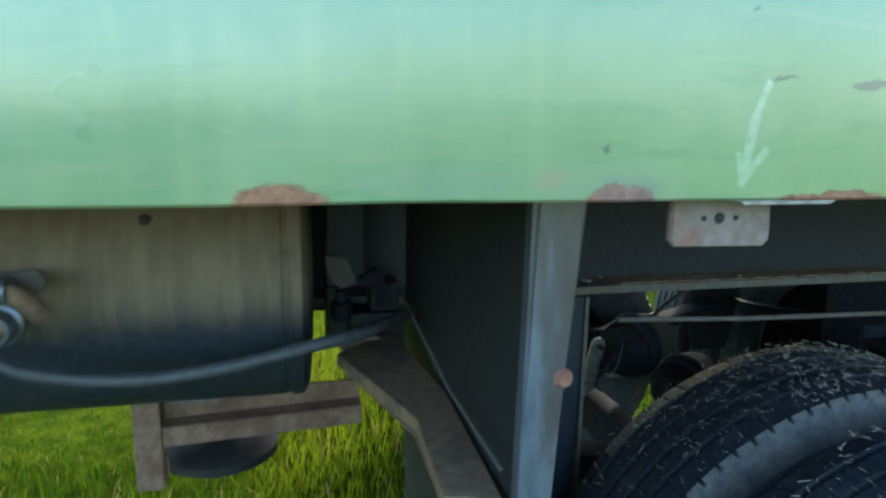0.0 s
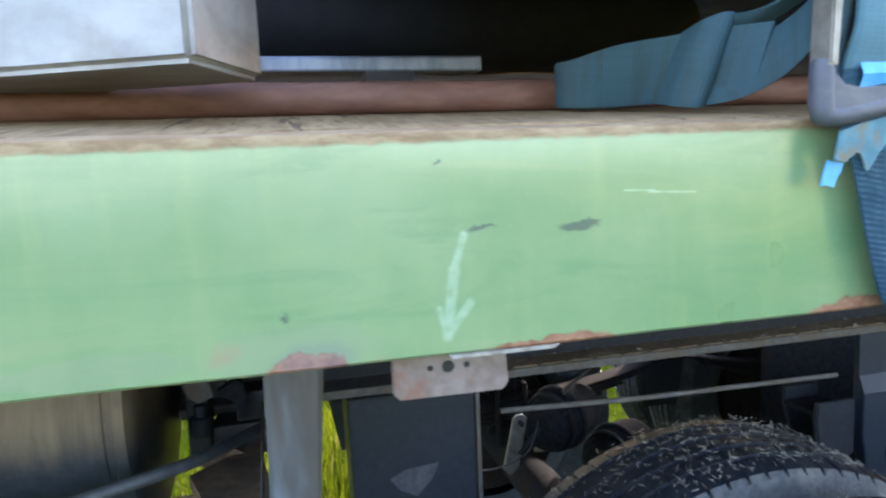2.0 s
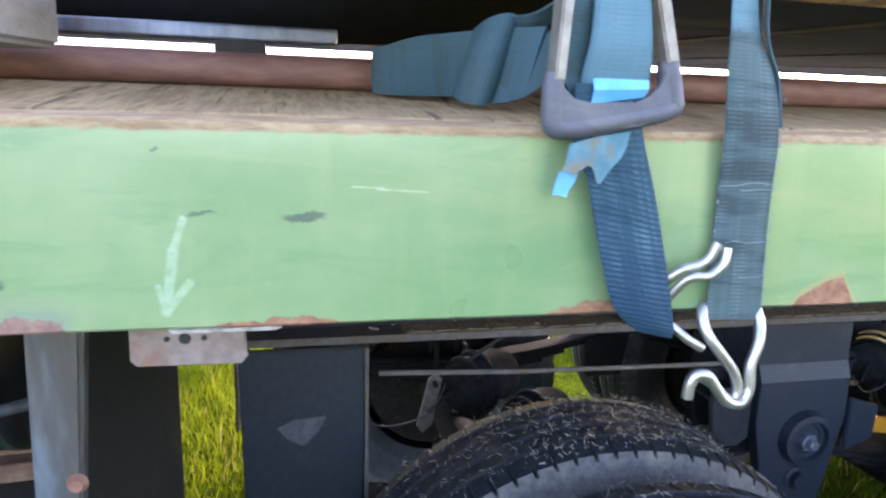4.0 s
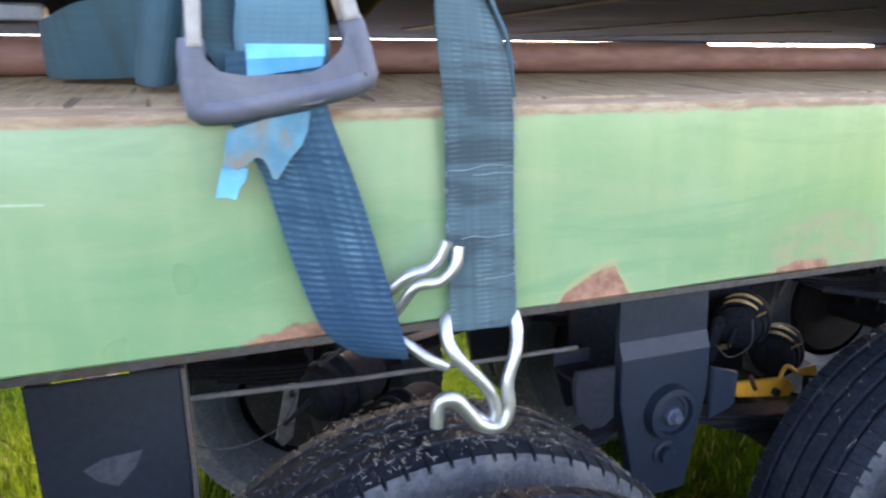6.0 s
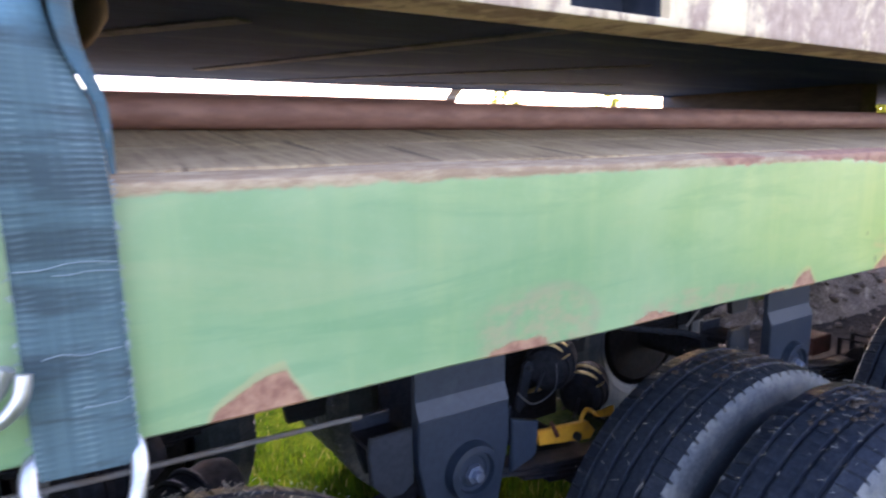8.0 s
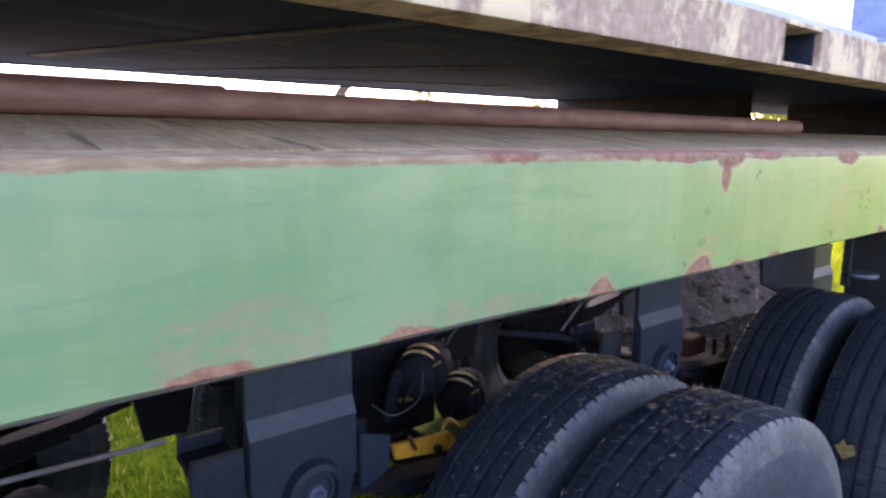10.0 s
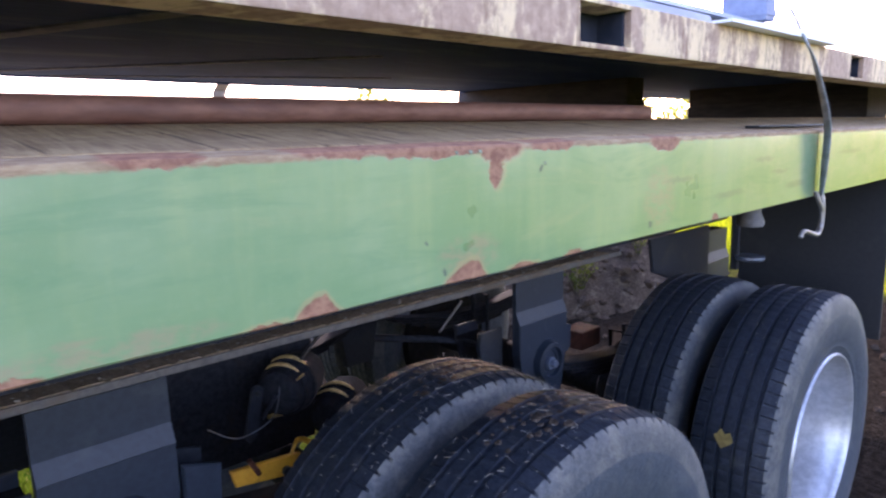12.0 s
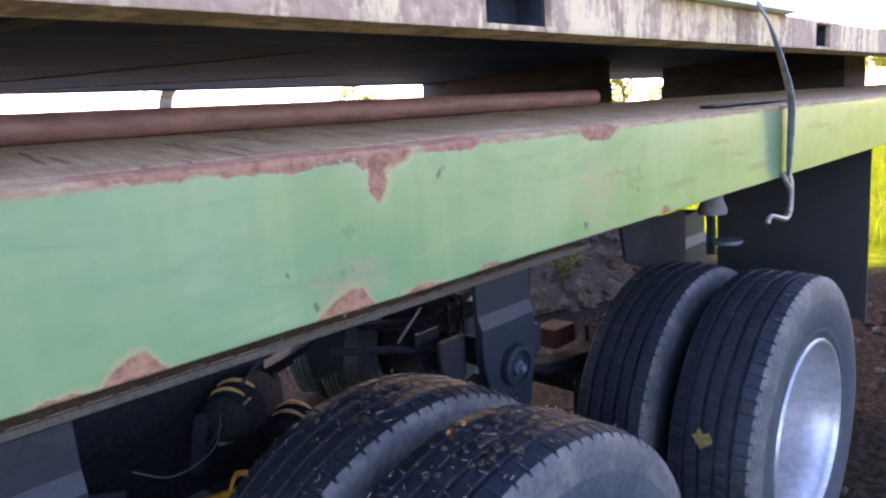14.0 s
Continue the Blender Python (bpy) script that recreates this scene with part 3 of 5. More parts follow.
def ribbon(bm, left, right, thick=0.003):
    """A strap between two edge lines, with thickness; its layout is in metres across and along."""
    left, right = [Vector(p) for p in left], [Vector(p) for p in right]
    uv = bm.loops.layers.uv.verify()
    rows, at, run = [], {}, 0.0
    fs, half = (0, 0.06, 0.5, 0.94, 1), (0.35, 1, 1.15, 1, 0.35)
    for i in range(len(left)):
        j, k = max(i - 1, 0), min(i + 1, len(left) - 1)
        if i:
            run += ((left[i] + right[i]) / 2 - (left[j] + right[j]) / 2).length
        wide = (right[i] - left[i]).length
        nrm = (right[i] - left[i]).cross(left[k] - left[j]).normalized() * thick / 2
        row = []
        for side in (1, -1):
            for f, h in list(zip(fs, half))[::side]:
                v = bm.verts.new(left[i].lerp(right[i], f) + nrm * h * side)
                at[v] = (f * wide, run)
                row.append(v)
        rows.append(row)
    m = len(rows[0])
    faces = [bm.faces.new((a[i], a[(i + 1) % m], b[(i + 1) % m], b[i])) for a, b in zip(rows, rows[1:]) for i in range(m)]
    faces += [bm.faces.new(rows[0]), bm.faces.new(rows[-1][::-1])]
    for f in faces:
        for loop in f.loops:
            loop[uv].uv = at[loop.vert]
    return bm


def B():
    return bmesh.new()


rnd = random.Random(7)

# ---- ground ----
bm = B()
xs = [-400, -60, -15] + [-5 + 0.25 * i for i in range(65)] + [20, 60, 400]
ys = [-400, -60, -15] + [-4 + 0.25 * i for i in range(49)] + [14, 30, 80, 400]
grid = []
for x in xs:
    col = []
    for y in ys:
        near = -5 < x < 11 and -4 < y < 8
        lift = 0.035 * noise.noise((x * 1.3, y * 1.3, 0)) if near else 0.0
        if near and y > 2.7:
            lift += 0.10 * max(0.0, noise.noise((x * 0.5, y * 0.5, 4))) * min(1.0, y - 2.7)
        under = near and -0.2 < y < 2.6 and 0 < x < 5
        col.append(bm.verts.new((x, y, GZ + (lift * 0.3 - 0.008 if under else lift))))
    grid.append(col)
for i in range(len(xs) - 1):
    for j in range(len(ys) - 1):
        bm.faces.new((grid[i][j], grid[i + 1][j], grid[i + 1][j + 1], grid[i][j + 1]))
solo("ground", bm, M["ground"], "grassy field turning to bare dark soil behind the wheels", "ground", kind="structure", smooth=True)


def scatter_blades(count, x0, x1, y0, y1, low, high, seed, mat, past=3.1, width=1.0):
    g = np.random.default_rng(seed)
    x, y = g.uniform(x0, x1, count), g.uniform(y0, y1, count)
    keep = (x + 0.5 * np.sin(y * 1.7 + x)) < past
    x, y = x[keep], y[keep]
    n = len(x)
    h = g.uniform(low, high, n) * (0.7 + 0.5 * np.sin(x * 2.1) * np.sin(y * 1.7) ** 2)
    a, lean = g.uniform(0, 2 * np.pi, n), g.uniform(0.1, 0.75, n) * h
    w = g.uniform(0.002, 0.0045, n) * width
    b = g.uniform(0, 2 * np.pi, n)
    z = np.full(n, GZ - 0.01)
    ox, oy = np.cos(b) * w, np.sin(b) * w
    v = np.empty((n, 5, 3))
    v[:, 0] = np.stack((x - ox, y - oy, z), 1)
    v[:, 1] = np.stack((x + ox, y + oy, z), 1)
    mx, my = x + np.cos(a) * lean * 0.35, y + np.sin(a) * lean * 0.35
    v[:, 2] = np.stack((mx + ox * 0.8, my + oy * 0.8, z + h * 0.6), 1)
    v[:, 3] = np.stack((mx - ox * 0.8, my - oy * 0.8, z + h * 0.6), 1)
    v[:, 4] = np.stack((x + np.cos(a) * lean, y + np.sin(a) * lean, z + h), 1)
    f = []
    for i in range(0, n * 5, 5):
        f += [(i, i + 1, i + 2, i + 3), (i + 3, i + 2, i + 4)]
    me = bpy.data.meshes.new("grass")
    me.from_pydata(v.reshape(-1, 3).tolist(), [], f)
    me.materials.append(M[mat])
    return me


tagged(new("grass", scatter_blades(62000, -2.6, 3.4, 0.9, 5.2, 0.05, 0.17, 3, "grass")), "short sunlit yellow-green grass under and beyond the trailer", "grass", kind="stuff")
tagged(new("meadow_grass", scatter_blades(26000, 9.0, 18.0, -3.0, 9.0, 0.10, 0.32, 4, "meadow", 99, 2.6)), "tall yellow-green meadow grass, low sun painted into its colour", "grass", kind="stuff")


def clods(count, x0, x1, y0, y1, seed, size):
    g = random.Random(seed)
    bm = B()
    for _ in range(count):
        s = size * g.uniform(0.25, 1.0) ** 2 * 1.4
        vs = bmesh.ops.create_icosphere(bm, subdivisions=1, radius=s)["verts"]
        m = Matrix.Translation((g.uniform(x0, x1), g.uniform(y0, y1), GZ + s * 0.25)) @ Euler((g.random() * 6, g.random() * 6, g.random() * 6)).to_matrix().to_4x4()
        for v in vs:
            v.co *= g.uniform(0.7, 1.25)
        bmesh.ops.transform(bm, matrix=m @ Matrix.Diagonal((1, g.uniform(0.7, 1.2), g.uniform(0.45, 0.9), 1)), verts=vs)
    return bm


bm = clods(900, 3.4, 8.4, -0.6, 4.6, 5, 0.028)
solo("soil_clods", bm, M["soil"], "loose clods of dark soil and stones on bare ground", "soil", kind="stuff")

# low heap of soil beyond the far wheels
bm = B()
rows = []
MN = 96


def mound_height(x, y):
    d = math.hypot((x - 7.0) / 2.3, (y - 3.5) / 1.25)
    rough = 0.07 * noise.noise((x * 7, y * 7, 3)) + 0.035 * noise.noise((x * 17, y * 17, 5)) + 0.015 * noise.noise((x * 37, y * 37, 6))
    return GZ - 0.03 + 0.72 * max(0.0, 1 - d * d) * (1 + 0.5 * noise.noise((x * 2.5, y * 2.5, 7))) + rough * (d < 1)


for i in range(MN):
    rows.append([bm.verts.new((x, y, mound_height(x, y))) for x, y in ((4.7 + 4.6 * i / (MN - 1), 2.25 + 2.5 * j / (MN - 1)) for j in range(MN))])
for i in range(MN - 1):
    for j in range(MN - 1):
        bm.faces.new((rows[i][j], rows[i + 1][j], rows[i + 1][j + 1], rows[i][j + 1]))
solo("soil_mound", bm, M["soil"], "low mound of dark crumbly soil on bare ground", "soil mound", smooth=True)


g = random.Random(17)
bm = B()
for _ in range(420):
    x, y = g.uniform(5.2, 8.6), g.uniform(2.35, 3.9)
    r = 0.075 * g.uniform(0.3, 1.0) ** 2
    vs = bmesh.ops.create_icosphere(bm, subdivisions=1, radius=r)["verts"]
    for v in vs:
        v.co = Vector((v.co.x * g.uniform(0.7, 1.3), v.co.y * g.uniform(0.7, 1.3), v.co.z * g.uniform(0.5, 0.9))) + Vector((x, y, mound_height(x, y) + r * 0.2))
solo("mound_clods", bm, M["soil"], "crumbly clods lying on the soil mound", "soil", kind="stuff")


def weed(x, y, z, h, seed):
    """A straggling weed: thin stems with small pointed leaves."""
    g = random.Random(seed)
    w = thing("weed", (x, y, z), "straggling yellow-green weed growing on the soil mound", "weed", "weeds on the soil")
    stems, leaves = B(), B()
    for _ in range(9):
        a, lean = g.uniform(0, 6.28), g.uniform(0.1, 0.5) * h
        tip = Vector((x + math.cos(a) * lean, y + math.sin(a) * lean, z + h * g.uniform(0.6, 1.0)))
        line = smoothed([(x, y, z - 0.03), Vector((x, y, z)).lerp(tip, 0.5) + Vector((0, 0, 0.05 * h)), tip], 4)
        tube(stems, line, [0.005 - 0.0004 * i for i in range(len(line))], 5)
        for p in line[2:] * 3:
            d = Vector((g.uniform(-1, 1), g.uniform(-1, 1), g.uniform(-0.3, 0.8))).normalized() * h * g.uniform(0.08, 0.20)
            s = d.orthogonal().normalized() * d.length * 0.28
            leaves.faces.new([leaves.verts.new(q) for q in (p, p + d * 0.45 + s, p + d, p + d * 0.45 - s)])
    part("stems", stems, M["bark"], w)
    part("leaves", leaves, M["weed"], w)


for i, (x, y, z, h) in enumerate(((5.95, 2.62, mound_height(5.95, 2.62), 0.32), (6.25, 2.75, mound_height(6.25, 2.75), 0.24), (6.9, 2.6, mound_height(6.9, 2.6), 0.20))):
    weed(x, y, z, h, 70 + i)

# ---- the trailer ----
trailer = thing("flatbed_trailer", (2.0, 1.22, GZ), "old flatbed semi-trailer with pale green side rail and dusty dual wheels", "trailer")
X0, X1 = -3.2, 7.2   # the deck's two ends
ZB, ZT = 1.25, 1.41  # the side rail's lower and upper edge

# near side rail: a folded channel with a slightly wavy face
bm = B()
cols = []
outline = [(0.034, 1.4055), (0.034, ZT + 0.0035), (0.004, ZT), (0.0012, ZT - 0.001), (0.0, ZT - 0.004), (0.0, ZT - 0.006)] + [(0.0, ZT - 0.004 - 0.0165 * k) for k in range(1, 9)] + [(0.0, ZB + 0.006), (0.0, ZB + 0.002), (0.002, ZB), (0.03, ZB), (0.03, ZB + 0.006), (0.008, ZB + 0.006), (0.008, 1.4035)]
N = 260
for i in range(N + 1):
    x = X0 + (X1 - X0) * i / N
    row = []
    for y, z in outline:
        wob = 0.0016 * noise.noise((x * 2.2, z * 6, 1)) + 0.0006 * noise.noise((x * 14, z * 20, 2))
        dz = 0.0012 * noise.noise((x * 6, 3, 3)) if z < ZB + 0.003 or z > ZT - 0.003 else 0
        row.append(bm.verts.new((x, y + (wob if y < 0.02 else 0), z + dz)))
    cols.append(row)
k = len(outline)
for a, b in zip(cols, cols[1:]):
    for i in range(k):
        bm.faces.new((a[i], b[i], b[(i + 1) % k], a[(i + 1) % k]))
bm.faces.new(cols[0]), bm.faces.new(cols[-1][::-1])
part("side_rail", bm, M["green"], trailer, "pale green painted side rail with rust patches and scuffs", smooth=True)
bm = box(B(), X0, X1, 2.432, 2.44, ZB, 1.44, 0.002)
part("side_rail", bm, M["chassis"], trailer)
for x in (X0, X1 - 0.06):
    part("end_beam", box(B(), x, x + 0.06, 0.055, 2.388, 1.22, 1.372, 0.003), M["chassis"], trailer)

g = random.Random(41)
for x in (1.952, 1.974, 1.991, 2.115):
    w, d, c = g.uniform(0.004, 0.007), g.uniform(0.003, 0.005), g.uniform(0.0005, 0.0015)
    z = 1.4035 if x < 2.1 else 1.384
    bm = ribbon(B(), [(x, -0.0008, z), (x + 0.001, -0.0015 - c, z - d * 0.6), (x + 0.001, -0.002 - c, z - d)], [(x + w, -0.0008, z + 0.0005), (x + w, -0.0012 - c, z - d * 0.5), (x + w * 0.8, -0.0015 - c, z - d * 0.9)], 0.0006)
    part("paint_flake", bm, M["flake"], trailer)

# deck planks
deck = part("deck", box(B(), X0 + 0.06, X1 - 0.06, 0.06, 2.38, 1.366, 1.372), M["timber"], trailer, "weathered cracked wooden deck planks")
y = 0.036
while y < 2.40:
    w = min(0.127, 2.43 - y)
    bm = box(B(), X0 + 0.005, X1 - 0.005, y, y + w - 0.005, 1.374, 1.440 + rnd.uniform(-0.001, 0.001), 0.003)
    bmesh.ops.subdivide_edges(bm, edges=[e for e in bm.edges if abs(e.verts[0].co.x - e.verts[1].co.x) > 3], cuts=40)
    for v in bm.verts:
        if v.co.z > 1.39:
            # the two outer planks slope down toward the rail to fit the camera's view
            v.co.z += 0.0016 * noise.noise((v.co.x * 3, v.co.y * 9, 5)) - max(0.0, 0.33 - v.co.y) * 0.125 + 0.012
    part("plank", bm, M["deck"], deck)
    y += w

# main beams and crossmembers
for y0, s in ((0.720, 1), (1.720, -1)):
    a, b = sorted((y0, y0 + s * 0.146))
    beam = part("main_beam", box(B(), X0 + 0.3, 3.50, a, b, 0.974, 0.990, 0.002), M["flange"], trailer, "dusty I-beam chassis rail, dirt on its lower flange")
    a, b = sorted((y0 + s * 0.067, y0 + s * 0.079))
    part("web", box(B(), X0 + 0.3, 4.55, a, b, 0.9905, 1.3), M["chassis"], beam)
    a, b = sorted((y0 + s * 0.003, y0 + s * 0.143))
    part("top_flange", box(B(), X0 + 0.3, 4.55, a, b, 1.301, 1.318, 0.002), M["chassis"], beam)
x = X0 + 0.35
while x < X1 - 0.2:
    bm = B()
    box(bm, x, x + 0.008, 0.06, 2.38, 1.322, 1.362), box(bm, x - 0.03, x + 0.038, 0.06, 2.38, 1.3185, 1.3225), box(bm, x - 0.03, x + 0.038, 0.06, 2.38, 1.3615, 1.3655)
    part("crossmember", bm, M["chassis"], trailer)
    x += 0.41
bm = B()
g = random.Random(11)
for i in range(150):
    x, yy = g.uniform(0.60, 3.45), 0.728 + min(0.05, abs(g.gauss(0.0, 0.028)))
    s = g.uniform(0.001, 0.003) if g.random() < 0.88 else g.uniform(0.003, 0.006)
    vs = bmesh.ops.create_icosphere(bm, subdivisions=1, radius=s)["verts"]
    for v in vs:
        v.co = Vector((v.co.x * g.uniform(0.8, 1.8), v.co.y, v.co.z * 0.6)) + Vector((x, yy, 0.9945 + s * 0.3))
solo("flange_crumbs", bm, M["crumb"], "pale crumbs and pebbles lying on the dirty beam flange", "debris", kind="stuff")
bm = B()
for i in range(44):
    x0 = 0.80 + i * 0.06
    h = 0.0025 + 0.004 * abs(noise.noise((x0 * 3, 0, 8)))
    slab(bm, [(x0, 0.9902), (x0 + 0.0595, 0.9902), (x0 + 0.052, 0.9902 + h), (x0 + 0.008, 0.9902 + h * 0.8)], 0.727 + 0.004 * noise.noise((x0 * 5, 1, 4)), 0.7865)
solo("flange_dirt", bm, M["dirt"], "brown dirt packed along the beam flange", "dirt", kind="stuff")


# spring hangers
def hanger(x, front):
    bm = B()
    yf = 0.703
    if front:
        slab(bm, [(x - 0.12, 0.9735), (x + 0.12, 0.9735), (x + 0.112, 0.45), (x - 0.11, 0.45)], yf, yf + 0.012, 0.003)
        slab(bm, [(x - 0.12, 0.9735), (x - 0.108, 0.9735), (x - 0.098, 0.45), (x - 0.11, 0.45)], yf + 0.0125, 0.83)
        slab(bm, [(x + 0.108, 0.9735), (x + 0.12, 0.9735), (x + 0.112, 0.45), (x + 0.10, 0.45)], yf + 0.0125, 0.83)
        ob = part("spring_hanger", bm, M["hanger"], trailer, "plain dark steel front spring hanger with a pale scuff")
        bm = slab(B(), [(x - 0.05, 0.815), (x - 0.02, 0.83), (x + 0.045, 0.835), (x + 0.03, 0.805), (x + 0.0, 0.775), (x - 0.03, 0.79)], yf - 0.0006, yf + 0.001)
        part("scuff", bm, M["scuff"], ob, "pale scuff mark")
        part("edge_strip", box(B(), x + 0.119, x + 0.127, yf - 0.004, yf + 0.05, 0.45, 0.9735, 0.001), M["flange"], ob)
        return
    top = [(x - 0.12, 0.9735), (x + 0.12, 0.9735), (x + 0.12, 0.880), (x - 0.12, 0.880)]
    slab(bm, top, yf + 0.016, yf + 0.03)
    low = [(x - 0.12, 0.842), (x + 0.12, 0.842), (x + 0.12, 0.74), (x + 0.068, 0.49), (x - 0.07, 0.49), (x - 0.122, 0.745)]
    slab(bm, low, yf, yf + 0.03, 0.002)
    vs = [bm.verts.new(p) for p in ((x - 0.12, yf + 0.016, 0.880), (x + 0.12, yf + 0.016, 0.880), (x + 0.12, yf, 0.842), (x - 0.12, yf, 0.842), (x - 0.12, yf + 0.03, 0.880), (x + 0.12, yf + 0.03, 0.880), (x + 0.12, yf + 0.03, 0.842), (x - 0.12, yf + 0.03, 0.842))]
    for f in ((0, 1, 2, 3), (7, 6, 5, 4), (0, 3, 7, 4), (1, 5, 6, 2), (0, 4, 5, 1), (3, 2, 6, 7)):
        bm.faces.new([vs[i] for i in f])
    slab(bm, [(x + 0.108, 0.9735), (x + 0.12, 0.9735), (x + 0.12, 0.74), (x + 0.066, 0.49), (x + 0.054, 0.49), (x + 0.108, 0.74)], yf + 0.0305, 0.84)
    ob = part("spring_hanger", bm, M["hanger"], trailer, "dark tapered spring hanger with a large pivot bolt")
    bm = lathe(B(), [(0.0, 0.004), (0.034, 0.004), (0.037, 0.0), (0.046, 0.0), (0.049, -0.012), (0.062, -0.010), (0.069, 0.012), (0.0, 0.012)], 32, at=(x + 0.012, yf - 0.012, 0.70))
    part("pivot_boss", bm, M["hanger"], ob, smooth=True)
    bm = lathe(B(), [(0.0, -0.034), (0.010, -0.034), (0.013, -0.030), (0.013, -0.016), (0.022, -0.016), (0.022, -0.004), (0.0, -0.004)], 6, at=(x + 0.012, yf - 0.006, 0.695))
    part("pivot_bolt", bm, M["galv"], ob)
    bm = lathe(B(), [(0.0, -0.022), (0.018, -0.022), (0.020, -0.018), (0.020, -0.006), (0.030, -0.004), (0.032, 0.001), (0.0, 0.001)], 18, at=(x + 0.004, yf, 0.595))
    part("shackle_bolt", bm, M["hanger"], ob, smooth=True)


for x, front in ((0.600, True), (1.741, False), (3.028, False), (4.27, False)):
    hanger(x, front)
# far-side hangers, unseen: mirrored in to block light from behind
for x in (0.600, 1.741, 3.028, 4.30):
    bm = slab(B(), [(x - 0.12, 0.9735), (x + 0.12, 0.9735), (x + 0.12, 0.74), (x + 0.068, 0.45), (x - 0.07, 0.45), (x - 0.122, 0.745)], 1.70, 1.73, 0.003)
    part("spring_hanger", bm, M["chassis"], trailer)
part("rear_gusset", slab(B(), [(3.67, 1.011), (4.17, 1.011), (4.17, 0.79), (3.95, 0.79), (3.70, 0.88)], 0.70, 0.712, 0.002), M["chassis"], trailer)
# far-side mudflap, unseen: mirrored in to block light from behind
part("mudflap", box(B(), 0.366, 0.376, 1.74, 2.34, 0.30, 1.245, 0.002), M["black"], trailer)
# equaliser arms that show either side of the hangers
for x, y in ((1.741, 0.72), (3.028, 0.77)):
    bm = slab(B(), [(x - 0.231, 0.79), (x - 0.225, 0.826), (x - 0.124, 0.826), (x - 0.124, 0.70), (x - 0.150, 0.682), (x - 0.187, 0.682), (x - 0.222, 0.72)], y, y + 0.012, 0.003)
    arm = part("equaliser_arm", bm, M["chassis"], trailer, "dark pressed steel equaliser arm")
    part("back_plate", slab(B(), [(x - 0.217, 0.79), (x - 0.217, 0.829), (x - 0.124, 0.829), (x - 0.124, 0.70), (x - 0.187, 0.69)], y + 0.108, y + 0.12, 0.002), M["chassis"], arm)
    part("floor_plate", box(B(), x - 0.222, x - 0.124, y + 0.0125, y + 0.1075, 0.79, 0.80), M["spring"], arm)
    side = [(x + 0.125, 0.792), (x + 0.205, 0.768), (x + 0.200, 0.69), (x + 0.185, 0.678), (x + 0.125, 0.66)]
    arm = part("equaliser_arm", slab(B(), side, y - 0.025, y - 0.013, 0.003), M["hanger"], trailer, "dark pressed steel equaliser arm")
    part("back_plate", slab(B(), side, y + 0.075, y + 0.087, 0.002), M["chassis"], arm)

AXLES = (1.105, 2.385, 3.68)
AZ = 0.395


def leaf_spring(x, y):
    ob = None
    for k in range(6):
        half = 0.60 - 0.085 * k
        bm = B()
        pts = [(x + half * u, y, 0.66 - 0.085 * (1 - (half * u / 0.6) ** 2) - 0.014 * k) for u in [i / 8 - 1 for i in range(17)]]
        ribbon(bm, [(a, b - 0.038, c) for a, b, c in pts], [(a, b + 0.038, c) for a, b, c in pts], 0.012)
        if ob is None:
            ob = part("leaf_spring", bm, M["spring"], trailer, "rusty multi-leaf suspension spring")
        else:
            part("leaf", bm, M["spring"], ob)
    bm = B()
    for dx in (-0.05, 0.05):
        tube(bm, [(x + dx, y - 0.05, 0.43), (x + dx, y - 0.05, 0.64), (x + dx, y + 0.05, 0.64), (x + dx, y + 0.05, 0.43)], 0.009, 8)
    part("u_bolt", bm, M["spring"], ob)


def brake_chamber(x, y, z, band):
    """A brake chamber, its axis turned away from the trailer's length to fit the camera's view."""
    turn = Matrix.Translation((x, y, z)) @ pose(0, 0, 0, 0, 0, 35)

    def turned(bm):
        bmesh.ops.transform(bm, matrix=turn, verts=bm.verts)
        return bm

    prof = [(0.0, -0.11), (0.045, -0.11), (0.062, -0.095), (0.068, -0.045), (0.075, -0.035), (0.075, 0.0), (0.070, 0.01), (0.072, 0.06), (0.060, 0.10), (0.03, 0.115), (0.0, 0.115)]
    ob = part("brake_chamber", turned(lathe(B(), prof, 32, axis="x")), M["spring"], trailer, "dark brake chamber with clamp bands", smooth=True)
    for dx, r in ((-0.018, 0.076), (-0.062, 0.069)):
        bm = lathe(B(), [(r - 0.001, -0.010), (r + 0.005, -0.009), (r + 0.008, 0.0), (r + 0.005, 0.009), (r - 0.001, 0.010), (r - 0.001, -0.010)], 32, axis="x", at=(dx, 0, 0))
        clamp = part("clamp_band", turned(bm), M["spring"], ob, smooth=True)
        # arc on top of the band; in brass it paints the sun's glint
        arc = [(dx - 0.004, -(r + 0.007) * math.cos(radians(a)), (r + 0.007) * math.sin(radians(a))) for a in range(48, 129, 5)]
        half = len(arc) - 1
        part("clamp_glint_arc", turned(tube(B(), arc, [0.0062 * math.sin(math.pi * min(0.97, max(0.03, i / half))) ** 0.5 for i in range(len(arc))], 8)), M[band], clamp, "arc on the clamp edge, brass where it stands for sun glint", smooth=True)
    part("clamp_bolt", turned(tube(B(), [(-0.085, -0.075, 0.058), (-0.075, -0.030, 0.020)], 0.003, 8)), M[band], ob)
    part("push_rod", turned(tube(B(), [(-0.11, 0, 0), (-0.20, 0, -0.03)], 0.005, 8)), M["chassis"], ob)


for x in AXLES:
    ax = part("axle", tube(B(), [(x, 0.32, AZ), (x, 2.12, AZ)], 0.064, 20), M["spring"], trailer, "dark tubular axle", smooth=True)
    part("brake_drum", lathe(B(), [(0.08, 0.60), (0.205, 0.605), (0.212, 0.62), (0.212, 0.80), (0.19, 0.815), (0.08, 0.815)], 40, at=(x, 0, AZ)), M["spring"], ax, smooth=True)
    leaf_spring(x, 0.79)
    leaf_spring(x, 1.65)
